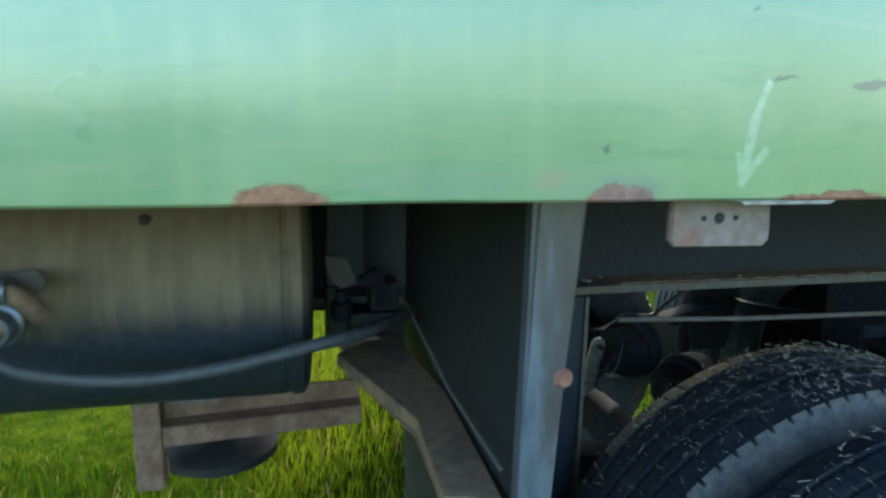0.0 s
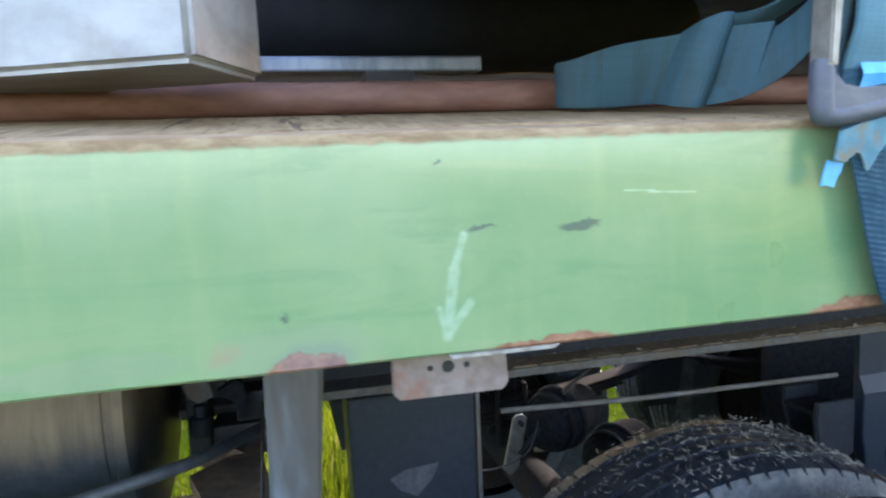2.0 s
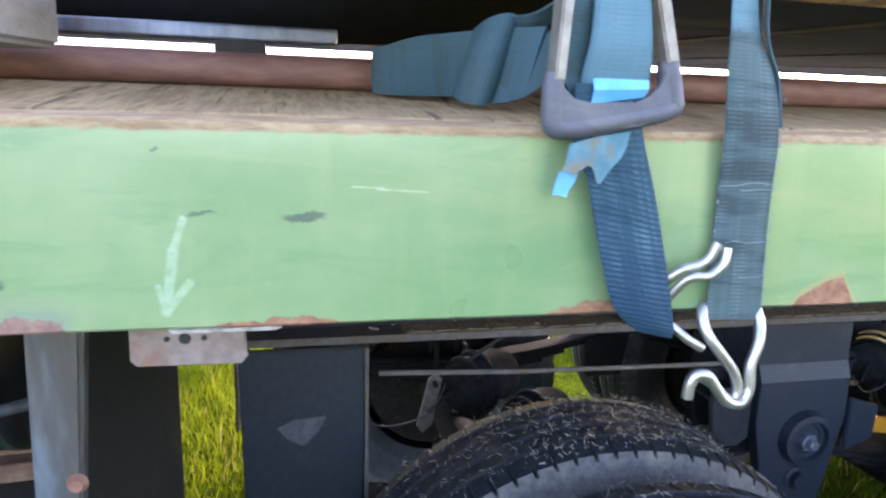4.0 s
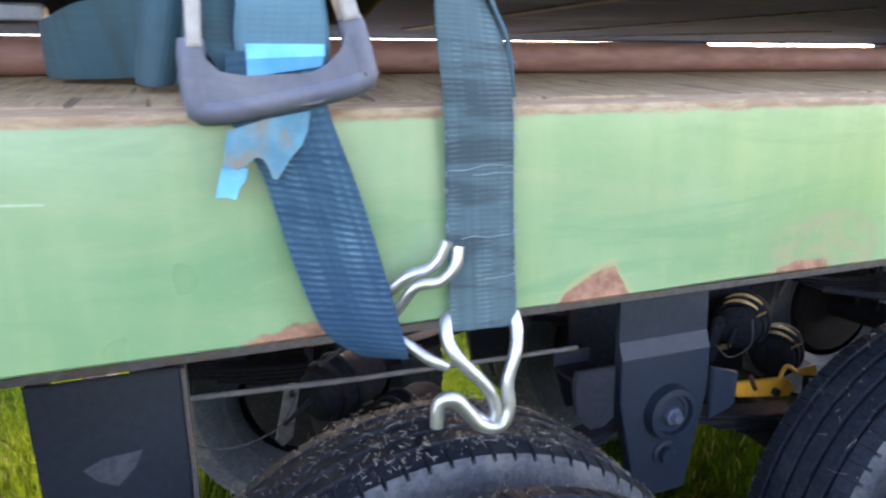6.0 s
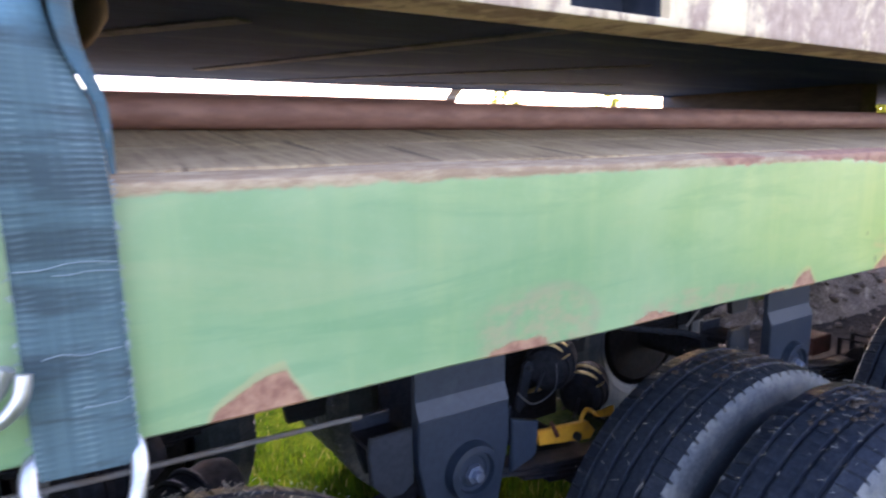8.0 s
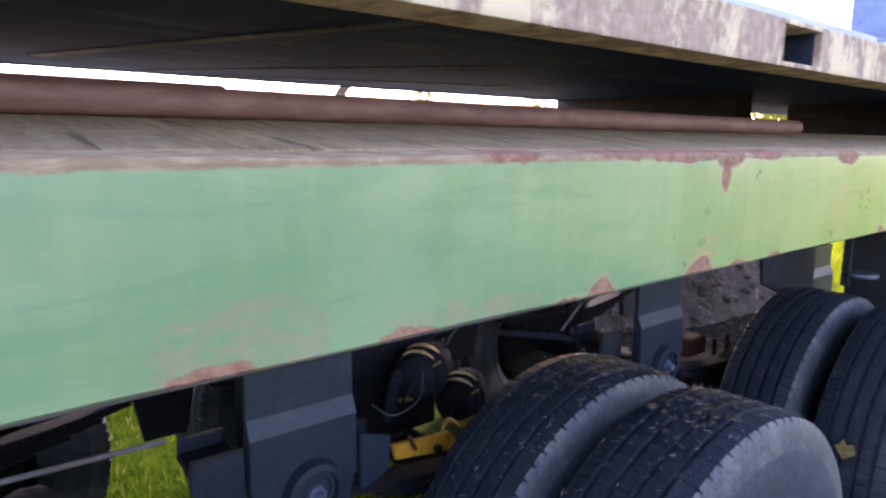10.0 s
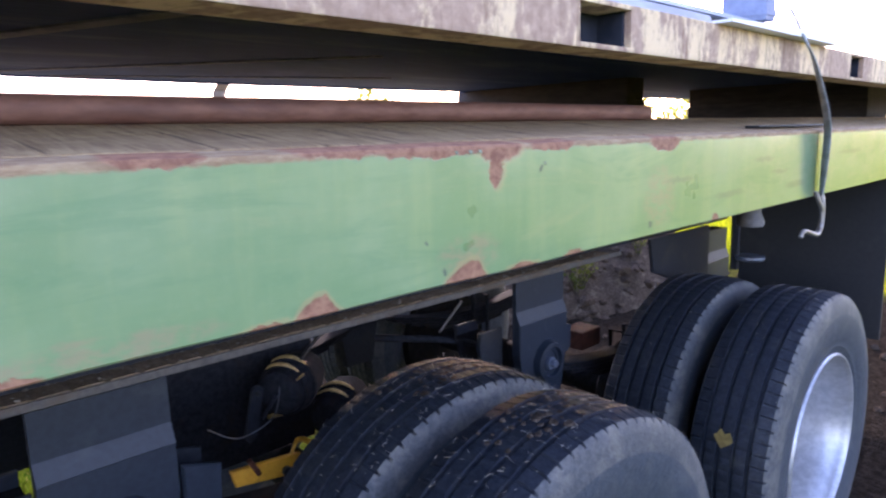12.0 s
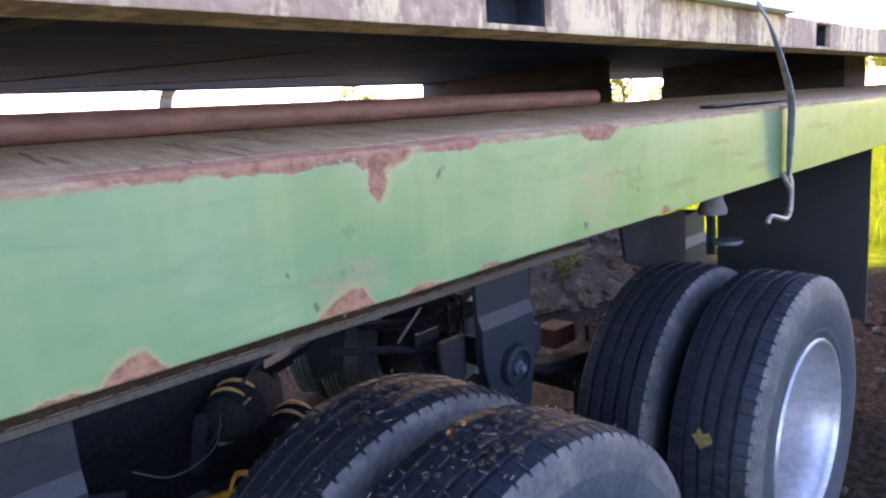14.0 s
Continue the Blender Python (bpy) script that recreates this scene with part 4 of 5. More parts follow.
for x in AXLES[:2]:
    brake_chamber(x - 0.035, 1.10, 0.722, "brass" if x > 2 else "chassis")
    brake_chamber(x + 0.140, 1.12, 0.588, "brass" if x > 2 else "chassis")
    bm = slab(B(), [(x - 0.185, 0.748), (x - 0.175, 0.757), (x - 0.16, 0.757), (x - 0.15, 0.747), (x - 0.175, 0.62), (x - 0.20, 0.60), (x - 0.215, 0.62)], 1.056, 1.066, 0.001)
    sl = part("slack_adjuster", bm, M["arm"] if x < 2 else M["chassis"], trailer, "grey drilled slack adjuster lever")
    part("pin", tube(B(), [(x - 0.17, 1.04, 0.738), (x - 0.17, 1.08, 0.738)], 0.007, 10), M["black"], sl)
    for k, (c, r) in enumerate((((0.02, 0.95, 0.30), 0.005), ((0.11, 1.10, 0.22), 0.0045), ((-0.10, 1.30, 0.26), 0.005))):
        pts = smoothed([(x - 0.12, c[1] - 0.05, 0.86), (x - 0.05 + c[0], c[1], 0.98 - c[2] * 0.3), (x + 0.1 + c[0], c[1] + 0.05, 0.93), (x + 0.32, c[1], 1.0), (x + 0.45, c[1] + 0.1, 1.12)])
        part("brake_hose", tube(B(), pts, r, 8), M["black"], trailer, smooth=True)
    part("air_line", tube(B(), smoothed([(x - 0.42, 0.80, 0.80), (x - 0.33, 0.84, 0.735), (x - 0.22, 0.88, 0.74), (x - 0.17, 0.93, 0.79)]), 0.0018, 6), M["hose"], trailer, smooth=True)
# small fittings and thin pipes round the brake chambers
for x in AXLES[:2]:
    for dx, y, z, tip in ((-0.095, 1.15, 0.615, 0.012), (-0.070, 1.15, 0.613, 0.01)):
        part("air_fitting", tube(B(), [(x + dx, y, z), (x + dx + 0.012, y - 0.012, z + 0.004), (x + dx + 0.026, y - 0.016, z + tip)], [0.0065, 0.0075, 0.0045], 6), M["brass"] if x > 2 else M["arm"], trailer, "small air fitting")
    part("air_line", tube(B(), [(x - 0.070, 1.15, 0.608), (x + 0.055, 1.17, 0.625)], 0.003, 6), M["arm"], trailer)
part("stay_rod", tube(B(), [(2.756, 0.90, 0.818), (2.856, 0.90, 0.898)], 0.004, 8), M["flange"], trailer, smooth=True)
part("stay_rod", tube(B(), [(2.62, 1.05, 0.80), (2.764, 0.92, 0.79), (2.90, 0.86, 0.75)], 0.011, 10), M["spring"], trailer, smooth=True)
part("spring_shoe", box(B(), 3.42, 3.545, 0.83, 0.93, 0.605, 0.675, 0.006), M["redrust"], trailer, "red-brown rusted spring shoe")
# dark plate added behind the brakes to hide the lit axle and grass
part("shade_plate", box(B(), 1.80, 2.50, 1.235, 1.243, 0.46, 0.965, 0.002), M["spring"], trailer)
# thin rod and air reservoir
part("thin_rod", tube(B(), [(0.735, 0.60, 0.960), (1.0, 0.60, 0.948), (1.44, 0.60, 0.940)], 0.005, 8), M["flange"], trailer, "thin grey rod below the beam", smooth=True)
part("air_reservoir", lathe(B(), [(0, -0.33), (0.06, -0.325), (0.10, -0.29), (0.105, -0.25), (0.105, 0.25), (0.10, 0.29), (0.06, 0.325), (0, 0.33)], 28, axis="x", at=(2.06, 1.22, 0.98)), M["chassis"], trailer, smooth=True)
# yellow painted bar with a curled end
bm = slab(B(), [(1.985, 0.712), (2.157, 0.697), (2.186, 0.664), (2.168, 0.645), (1.995, 0.672)], 0.744, 0.756, 0.002)
yb = part("yellow_bar", bm, M["yellow"], trailer, "yellow painted steel bar, rusty at the bolts")
bm = ribbon(B(), smoothed([(2.132, 0.742, 0.700), (2.140, 0.742, 0.716), (2.152, 0.742, 0.724), (2.170, 0.742, 0.718), (2.195, 0.742, 0.700), (2.255, 0.742, 0.690)]), smoothed([(2.139, 0.754, 0.703), (2.146, 0.754, 0.717), (2.154, 0.754, 0.730), (2.173, 0.754, 0.726), (2.197, 0.754, 0.712), (2.258, 0.754, 0.714)]), 0.006)
part("curl", bm, M["yellow"], yb, smooth=True)
part("bolt", tube(B(), [(2.115, 0.732, 0.668), (2.115, 0.75, 0.668)], 0.011, 8), M["black"], yb)
part("bolt", tube(B(), [(2.025, 0.738, 0.728), (2.048, 0.740, 0.686)], 0.006, 8), M["redrust"], yb)


# wheels

def tyre_mesh():
    tread = [(-0.106, 0.493)]
    for c in (-0.064, -0.0215, 0.0215, 0.064):
        tread += [(c - 0.0065, 0.5), (c - 0.0045, 0.487), (c + 0.0045, 0.487), (c + 0.0065, 0.5)]
    tread += [(0.106, 0.493)]
    side = [(0.113, 0.484), (0.119, 0.468), (0.1225, 0.455), (0.127, 0.43), (0.129, 0.405), (0.127, 0.375), (0.121, 0.345), (0.1155, 0.330), (0.1165, 0.326), (0.112, 0.320), (0.106, 0.303), (0.098, 0.296), (0.09, 0.282)]
    full = [(-a, r) for a, r in side[::-1]] + tread + side
    prof = [(r, a) for a, r in full]
    ns = len(side)
    slots = []
    for i in range(len(prof) - 1):
        j = min(i, len(prof) - 2 - i)
        slots.append(2 if ns - 4 <= j < ns else (1 if j < ns - 4 else 0))
    nt = {ns + i: 0.008 if i in (0, len(tread) - 1) else 0.0012 for i, (a, r) in enumerate(tread) if r > 0.49}
    bm = lathe(B(), prof, 352, slots=slots, notch=nt)
    return shade(bm, [M["tread"], M["sidewall"], M["shoulder"]], "tyre", True)


def rim_mesh(paint):
    prof = [(0.300, -0.098), (0.303, -0.112), (0.299, -0.119), (0.293, -0.119), (0.288, -0.113), (0.283, -0.100), (0.2835, -0.094), (0.276, -0.080), (0.268, -0.04), (0.262, 0.02), (0.258, 0.075), (0.248, 0.094), (0.225, 0.104), (0.17, 0.110), (0.0, 0.112)]
    bm = lathe(B(), prof, 72)
    return shade(bm, paint, "wheel", True)


# inner and far wheels take the shaded copy of the rim paint
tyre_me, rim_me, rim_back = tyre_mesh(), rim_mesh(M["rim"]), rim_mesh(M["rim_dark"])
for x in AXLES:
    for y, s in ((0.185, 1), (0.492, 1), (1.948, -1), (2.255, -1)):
        w = part("wheel", rim_me if y < 0.3 else rim_back, None, trailer, "silver-painted steel wheel rim" if y < 0.3 else "steel wheel rim, shade under the deck painted into its colour")
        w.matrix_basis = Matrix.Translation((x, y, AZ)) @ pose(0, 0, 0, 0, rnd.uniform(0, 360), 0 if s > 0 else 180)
        part("tyre", tyre_me, None, w, "dusty black truck tyre with ribbed tread")

# rusty drilled plate under the rail
bm = slab(B(), [(0.463, 1.249), (0.553, 1.249), (0.555, 1.214), (0.550, 1.208), (0.468, 1.209), (0.463, 1.214)], 0.031, 0.037, 0.0015)
pl = part("drilled_plate", bm, M["plate"], trailer, "rusty pale plate with bolt holes, hung under the rail")
# black discs on the plate paint the shade inside the holes
for x, r in ((0.492, 0.002), (0.506, 0.004), (0.521, 0.002)):
    part("bolt_hole", lathe(B(), [(0, 0.0), (r, 0.0), (r * 1.25, 0.0012), (0, 0.0014)], 14, at=(x, 0.0300, 1.232)), M["black"], pl)
bm = slab(B(), [(0.50, 1.2495), (0.585, 1.2495), (0.58, 1.2468), (0.503, 1.2468)], -0.001, 0.02)
part("weld_lip", bm, M["crumb"], pl)

# front mudflap: a rubber sheet across the trailer with a steel edge strip and braces
flap = part("mudflap", box(B(), 0.366, 0.376, 0.10, 0.70, 0.30, 1.245, 0.002), M["black"], trailer, "black rubber mudflap with galvanised edge strip")
bm = slab(B(), [(0.367, 1.247), (0.416, 1.247), (0.394, 0.96), (0.380, 0.55), (0.345, 0.55), (0.362, 0.96)], 0.080, 0.098, 0.005)
st = part("edge_strip", bm, M["galv"], flap, "scuffed galvanised steel strip", smooth=True)
part("rust_bolt", lathe(B(), [(0, -0.006), (0.006, -0.006), (0.0075, -0.003), (0.0095, 0.0), (0.0, 0.0)], 12, at=(0.400, 0.080, 1.083)), M["pipe"], st)
bm = slab(B(), [(0.232, 0.536), (0.329, 0.629), (0.362, 0.358), (0.358, 0.112), (0.304, 0.125), (0.31, 0.293)], 0.930, 0.952, 0.003)
for v in bm.verts:
    v.co.y, v.co.z = v.co.z, v.co.y
br = part("flap_brace", bm, M["brace"], flap, "grey cranked steel brace")
part("stay_rod", tube(B(), [(0.34, 0.60, 1.028), (0.345, 0.275, 0.995), (0.352, 0.10, 0.989)], 0.0022, 6), M["flange"], br)

# rear mudflap with its bracket
flap = part("mudflap", box(B(), 4.29, 4.30, 0.075, 0.62, 0.60, 1.245, 0.002), M["black"], trailer, "black rubber mudflap behind the rear wheel")
bm = B()
box(bm, 3.98, 4.0, 0.50, 0.53, 0.87, 1.24, 0.004)
bk = part("flap_bracket", bm, M["chassis"], flap)
part("bracket_disc", lathe(B(), [(0, -0.012), (0.05, -0.012), (0.055, -0.006), (0.055, 0.004), (0, 0.006)], 26, axis="z", at=(4.0, 0.46, 0.925)), M["galv"], bk, smooth=True)
part("stub", lathe(B(), [(0, -0.03), (0.028, -0.03), (0.03, -0.02), (0.022, 0.0), (0.022, 0.03), (0, 0.03)], 20, axis="z", at=(2.96, 0.06, 1.228)), M["flange"], trailer, "short grey stub under the rail", smooth=True)

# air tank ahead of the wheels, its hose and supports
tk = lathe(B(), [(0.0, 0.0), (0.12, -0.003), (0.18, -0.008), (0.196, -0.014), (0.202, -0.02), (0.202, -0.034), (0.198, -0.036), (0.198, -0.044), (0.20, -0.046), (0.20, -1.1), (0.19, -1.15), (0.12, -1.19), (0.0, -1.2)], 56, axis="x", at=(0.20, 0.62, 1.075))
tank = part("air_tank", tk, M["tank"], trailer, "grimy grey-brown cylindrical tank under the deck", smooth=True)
part("hose", tube(B(), smoothed([(-0.20, 0.36, 1.07), (-0.15, 0.345, 1.035), (-0.095, 0.345, 1.014), (-0.005, 0.35, 1.003), (0.09, 0.355, 1.01), (0.187, 0.365, 1.026), (0.262, 0.40, 1.030), (0.325, 0.50, 1.018), (0.35, 0.56, 1.005)]), 0.0085, 12), M["hose"], tank, "dark rubber hose sagging across the tank", smooth=True)
bm = lathe(B(), [(0.0, -0.012), (0.017, -0.012), (0.019, -0.008), (0.019, 0.010), (0.024, 0.012), (0.024, 0.022), (0.0, 0.024)], 18, at=(-0.150, 0.352, 1.072))
ft = part("hose_fitting", bm, M["galv"], tank, "corroded pipe fitting with a bent outlet", smooth=True)
part("nut", lathe(B(), [(0.0, -0.008), (0.010, -0.008), (0.0125, -0.005), (0.0125, 0.006), (0.0, 0.008)], 6, at=(-0.150, 0.334, 1.072)), M["brass"], ft)
bm = tube(B(), smoothed([(-0.215, 0.372, 1.105), (-0.18, 0.352, 1.118), (-0.145, 0.345, 1.118), (-0.118, 0.348, 1.105), (-0.106, 0.358, 1.082)]), 0.012, 12)
part("elbow", bm, M["brace"], ft, "rusty bent pipe", smooth=True)
part("collar", lathe(B(), [(0.011, -0.006), (0.0155, -0.005), (0.0155, 0.005), (0.011, 0.006), (0.011, -0.006)], 16, axis="x", at=(-0.135, 0.345, 1.117)), M["galv"], ft, smooth=True)
part("bracket", slab(B(), [(-0.205, 1.125), (-0.11, 1.132), (-0.102, 1.12), (-0.108, 1.106), (-0.20, 1.10)], 0.372, 0.378, 0.001), M["flange"], ft)
part("drain_plug", lathe(B(), [(0, -0.005), (0.006, -0.005), (0.008, 0.0), (0, 0.001)], 12, at=(-0.01, 0.449, 1.176)), M["black"], tank)
bm = B()
box(bm, -0.113, -0.066, 0.735, 0.78, 0.64, 0.90, 0.003)
fr = part("support_frame", bm, M["rust"], tank, "brown rusted angle-iron support")
bm = B()
slab(bm, [(-0.066, 0.798), (0.29, 0.806), (0.29, 0.772), (-0.066, 0.758)], 0.78, 0.79)
slab(bm, [(-0.066, 0.757), (0.29, 0.771), (0.29, 0.735), (-0.066, 0.72)], 0.74, 0.79, 0.002)
part("angle_bar", bm, M["rust"], fr)
bm = slab(B(), [(-0.05, 0.815), (0.03, 0.82), (0.045, 0.808), (0.03, 0.80), (-0.05, 0.80)], 0.745, 0.765, 0.002)
part("clip", bm, M["galv"], fr)
part("foot_pad", lathe(B(), [(0, 0.0), (0.10, 0.0), (0.12, 0.012), (0.12, 0.03), (0.09, 0.05), (0.04, 0.055), (0.04, 0.30), (0, 0.30)], 32, axis="z", at=(0.01, 0.93, 0.60)), M["black"], fr, smooth=True)
# dark plate added behind the tank end to close a bright gap
part("gap_filler", box(B(), 0.165, 0.36, 0.80, 0.81, 0.943, 1.30, 0.002), M["spring"], trailer)
vb = part("valve_bracket", box(B(), 0.222, 0.285, 0.625, 0.70, 1.035, 1.29, 0.004), M["black"], tank, "dark valve and bracket beside the tank")
# dark boxes added by the valve to block the bright grass behind
for x0, x1, y0, z0, z1 in ((0.222, 0.256, 0.625, 0.93, 1.034), (0.258, 0.345, 0.632, 0.93, 0.984), (0.296, 0.345, 0.64, 0.985, 1.034)):
    part("gap_block", box(B(), x0, x1, y0, 0.70, z0, z1, 0.004), M["black"], vb)
bm = slab(B(), [(0.219, 1.092), (0.252, 1.087), (0.262, 1.068), (0.268, 1.045), (0.244, 1.037), (0.231, 1.047), (0.223, 1.066)], 0.600, 0.608, 0.002)
part("bracket_plate", bm, M["flange"], vb, "dusty bent bracket plate")
bm = slab(B(), [(0.272, 1.052), (0.285, 1.057), (0.300, 1.067), (0.311, 1.062), (0.316, 1.045), (0.315, 1.004), (0.303, 1.003), (0.302, 1.030), (0.295, 1.040), (0.275, 1.044)], 0.600, 0.622, 0.003)
part("bracket_horn", bm, M["spring"], vb, "brown rusted curved bracket horn")
part("valve_cap", lathe(B(), [(0, -0.02), (0.014, -0.02), (0.017, -0.014), (0.017, 0.01), (0.010, 0.012), (0.010, 0.03), (0, 0.03)], 16, axis="z", at=(0.245, 0.61, 1.002)), M["chassis"], vb, smooth=True)
bm = slab(B(), [(0.23, 0.945), (0.27, 0.975), (0.33, 0.94), (0.31, 0.91)], 0.59, 0.60)
part("bracket_gusset", bm, M["rust"], tank)


# straw and mud on the tyres
def straw(x, y, count, seed, a0=25, a1=155):
    g = random.Random(seed)
    v, f = [], []
    for _ in range(count):
        a = radians(g.triangular(a0, a1, 95))
        yy = y + g.uniform(-0.108, 0.108)
        r = 0.5008 + g.uniform(0, 0.002)
        c = Vector((x + r * math.cos(a), yy, AZ + r * math.sin(a)))
        t = Vector((-math.sin(a), 0, math.cos(a)))
        u = g.uniform(0, math.pi)
        d = (t * math.cos(u) + Vector((0, 1, 0)) * math.sin(u)).normalized()
        nrm = Vector((math.cos(a), 0, math.sin(a)))
        s = d.cross(nrm)
        ln, w = 0.0025 + 0.011 * g.random() ** 2 * (2.4 if g.random() < 0.12 else 1), g.uniform(0.00025, 0.0006)
        tip = nrm * g.uniform(0, 0.004)
        k = len(v)
        p, q = c - d * ln / 2, c + d * ln / 2 + tip
        v += [p - s * w, p + s * w, p + nrm * w * 1.5, q - s * w, q + s * w, q + nrm * w * 1.5]
        f += [(k, k + 1, k + 4, k + 3), (k + 1, k + 2, k + 5, k + 4), (k + 2, k, k + 3, k + 5), (k, k + 2, k + 1), (k + 3, k + 4, k + 5)]
    me = bpy.data.meshes.new("straw")
    me.from_pydata([tuple(p) for p in v], [], f)
    me.materials.append(M["straw"])
    return me


for i, (x, y, c) in enumerate(((AXLES[0], 0.492, 800), (AXLES[0], 0.185, 420), (AXLES[1], 0.492, 200), (AXLES[1], 0.185, 120), (AXLES[2], 0.492, 60), (AXLES[2], 0.185, 50))):
    tagged(new("straw", straw(x, y, c, 20 + i)), "dry straw and grass clippings stuck to a tyre tread", "straw", kind="stuff")


def caked_mud(x, y, count, seed, y0, y1, a0, a1):
    """Thin cracked plates of dried mud on the crown of a tyre."""
    g = random.Random(seed)
    v, f = [], []
    for _ in range(count):
        a, yy = radians(g.triangular(a0, a1)), y + g.triangular(y0, y1)
        size, rise, n = 0.003 + 0.008 * g.random() ** 2, g.uniform(0.0008, 0.003), g.randint(5, 7)
        k, turn = len(v), g.uniform(0, 6.28)
        for r, shrink in ((0.4995, 1.0), (0.5005 + rise, 0.72)):
            for i in range(n):
                b, q = turn + 6.283 * i / n, size * shrink * g.uniform(0.75, 1.2)
                c = a + q * math.cos(b) / 0.5
                v.append((x + r * math.cos(c), yy + q * math.sin(b), AZ + r * math.sin(c)))
        f += [(k + i, k + (i + 1) % n, k + n + (i + 1) % n, k + n + i) for i in range(n)] + [tuple(k + n + i for i in range(n))]
    me = bpy.data.meshes.new("dried_mud")
    me.from_pydata(v, [], f)
    me.materials.append(M["soil"])
    return me


for i, (x, y, c, y0, y1, a0, a1) in enumerate(((AXLES[1], 0.185, 60, -0.07, 0.09, 74, 112), (AXLES[1], 0.492, 40, -0.09, 0.09, 65, 120))):
    tagged(new("dried_mud", caked_mud(x, y, c, 60 + i, y0, y1, a0, a1)), "cracked plates of dried mud on a tyre tread", "mud", kind="stuff")
bm = slab(B(), [(-0.02, 0.0), (-0.012, 0.018), (0.0, 0.012), (0.008, 0.024), (0.016, 0.01), (0.024, 0.006), (0.014, -0.01), (0.006, -0.02), (-0.006, -0.012)], -0.0012, 0.0012)
lf = solo("fallen_leaf", bm, M["leaf"], "yellow-brown fallen leaf stuck to the tread of the rear tyre", "leaf")
lf.matrix_basis = Matrix.Translation((AXLES[2] - 0.489, 0.19, 0.545)) @ pose(0, 0, 0, 0, 0, 90) @ Matrix.Diagonal((1.3, 1, 1.4, 1))

# ---- the load on the deck ----
bm = B()
tube(bm, [(-2.65 + 0.25 * i, 0.268 + 0.003 * noise.noise((i * 0.4, 0, 0)), 1.4605 + 0.001 * noise.noise((i * 0.5, 2, 0))) for i in range(23)], 0.0165, 20, ends=False)
tube(bm, [(-2.65 + 0.25 * i, 0.268, 1.4605) for i in range(23)], 0.0135, 20, ends=False)
solo("steel_pipe", bm, M["pipe"], "long rusted brown steel pipe lying on the deck", "pipe", smooth=True)
bm = B()
tube(bm, [(-2.733 + 0.22 * i, 0.3045 + 0.002 * noise.noise((i * 0.4, 5, 0)), 1.4663) for i in range(20)], 0.0167, 20, ends=False)
tube(bm, [(-2.733 + 0.22 * i, 0.3045, 1.4663) for i in range(20)], 0.0138, 20, ends=False)
solo("steel_pipe", bm, M["pipe"], "thicker rusted steel pipe lying behind another on the deck", "pipe", smooth=True)

solo("rubber_strip", box(B(), 2.93, 3.40, 0.040, 0.072, 1.4195, 1.4245, 0.002), M["black"], "thin dark rubber strip lying along the deck edge", "rubber strip")
# cross timbers that carry the platform
DUN = [(-1.7, -1.55, 0.35, 2.2), (-0.55, -0.40, 0.35, 2.2), (4.085, 4.235, 1.06, 2.14), (5.38, 5.77, 0.45, 1.42)]
for x0, x1, y0, y1 in DUN:
    t = thing("dunnage_timber", ((x0 + x1) / 2, (y0 + y1) / 2, 1.4535), "stacked dark timber baulks carrying the platform on the deck", "timber", "timbers under the platform")
    for z0, z1, d in ((1.4535, 1.5525, 0.0), (1.5527, 1.652, 0.004)):
        part("baulk", box(B(), x0 + d, x1 - d, y0 + d, y1 - 2 * d, z0, z1, 0.004), M["timber"], t)

plat = thing("steel_platform", (2.3, 1.2, 1.66), "large steel platform with peeling beige edge beam and square pockets", "platform")
PX0, PX1 = 0.46, 7.0
FY = 0.05
F0, F1 = 1.546, 1.614
pockets = [(0.55, 0.69), (1.412, 1.552), (2.268, 2.41), (3.58, 3.70), (4.45, 4.6)]
bm = B()
lo, hi = F0 + 0.008, F1 - 0.002
box(bm, PX0, PX1, FY, FY + 0.07, F0, lo, 0.0015)
box(bm, PX0, PX1, FY, FY + 0.07, hi, F1 + 0.006, 0.0015)
xs = [PX0] + [v for p in pockets for v in p] + [PX1]
for a, b in zip(xs[::2], xs[1::2]):
    box(bm, a, b, FY, FY + 0.012, lo - 0.001, hi + 0.001)
part("edge_beam", bm, M["load"], plat, "peeling beige painted edge beam with pockets")
# pocket insides painted near black for the shade in the recess
for a, b in pockets:
    for x in (a, b):
        part("pocket_side", box(B(), x - 0.006, x + 0.006, FY + 0.0125, FY + 0.0595, lo, hi), M["pocket"], plat)
    part("pocket_back", box(B(), a - 0.004, b + 0.004, FY + 0.06, FY + 0.068, lo + 0.0005, hi - 0.0005), M["pocket"], plat)
part("underside_sheet", box(B(), PX0 - 2.4, PX1, 0.34, 2.08, 1.655, 1.6585), M["underside"], plat, "dark sheet-metal underside, blue lens veil put into its colour")
# unseen plate, added to cover the blue sheet from above
part("top_plate", box(B(), PX0 - 2.4, PX1, 0.34, 2.08, 1.659, 1.662), M["flange"], plat, "dusty grey steel top plate")
# slope added to keep light out behind the edge beam
bm = B()
vs = [bm.verts.new(p) for p in ((PX0, FY + 0.071, 1.600), (PX1, FY + 0.071, 1.600), (PX1, 0.345, 1.6545), (PX0, 0.345, 1.6545))]
bm.faces.new(vs)
bm.normal_update()
bmesh.ops.solidify(bm, geom=bm.faces[:], thickness=0.004)
part("underside_slope", bm, M["underside"], plat)
bm = slab(B(), [(PX0 - 2.3, 1.6546), (4.20, 1.6546), (4.20, 1.648), (2.8, 1.647), (1.6, 1.650), (PX0 - 2.3, 1.651)], 2.065, 2.08)
part("far_edge_strip", bm, M["underside"], plat)
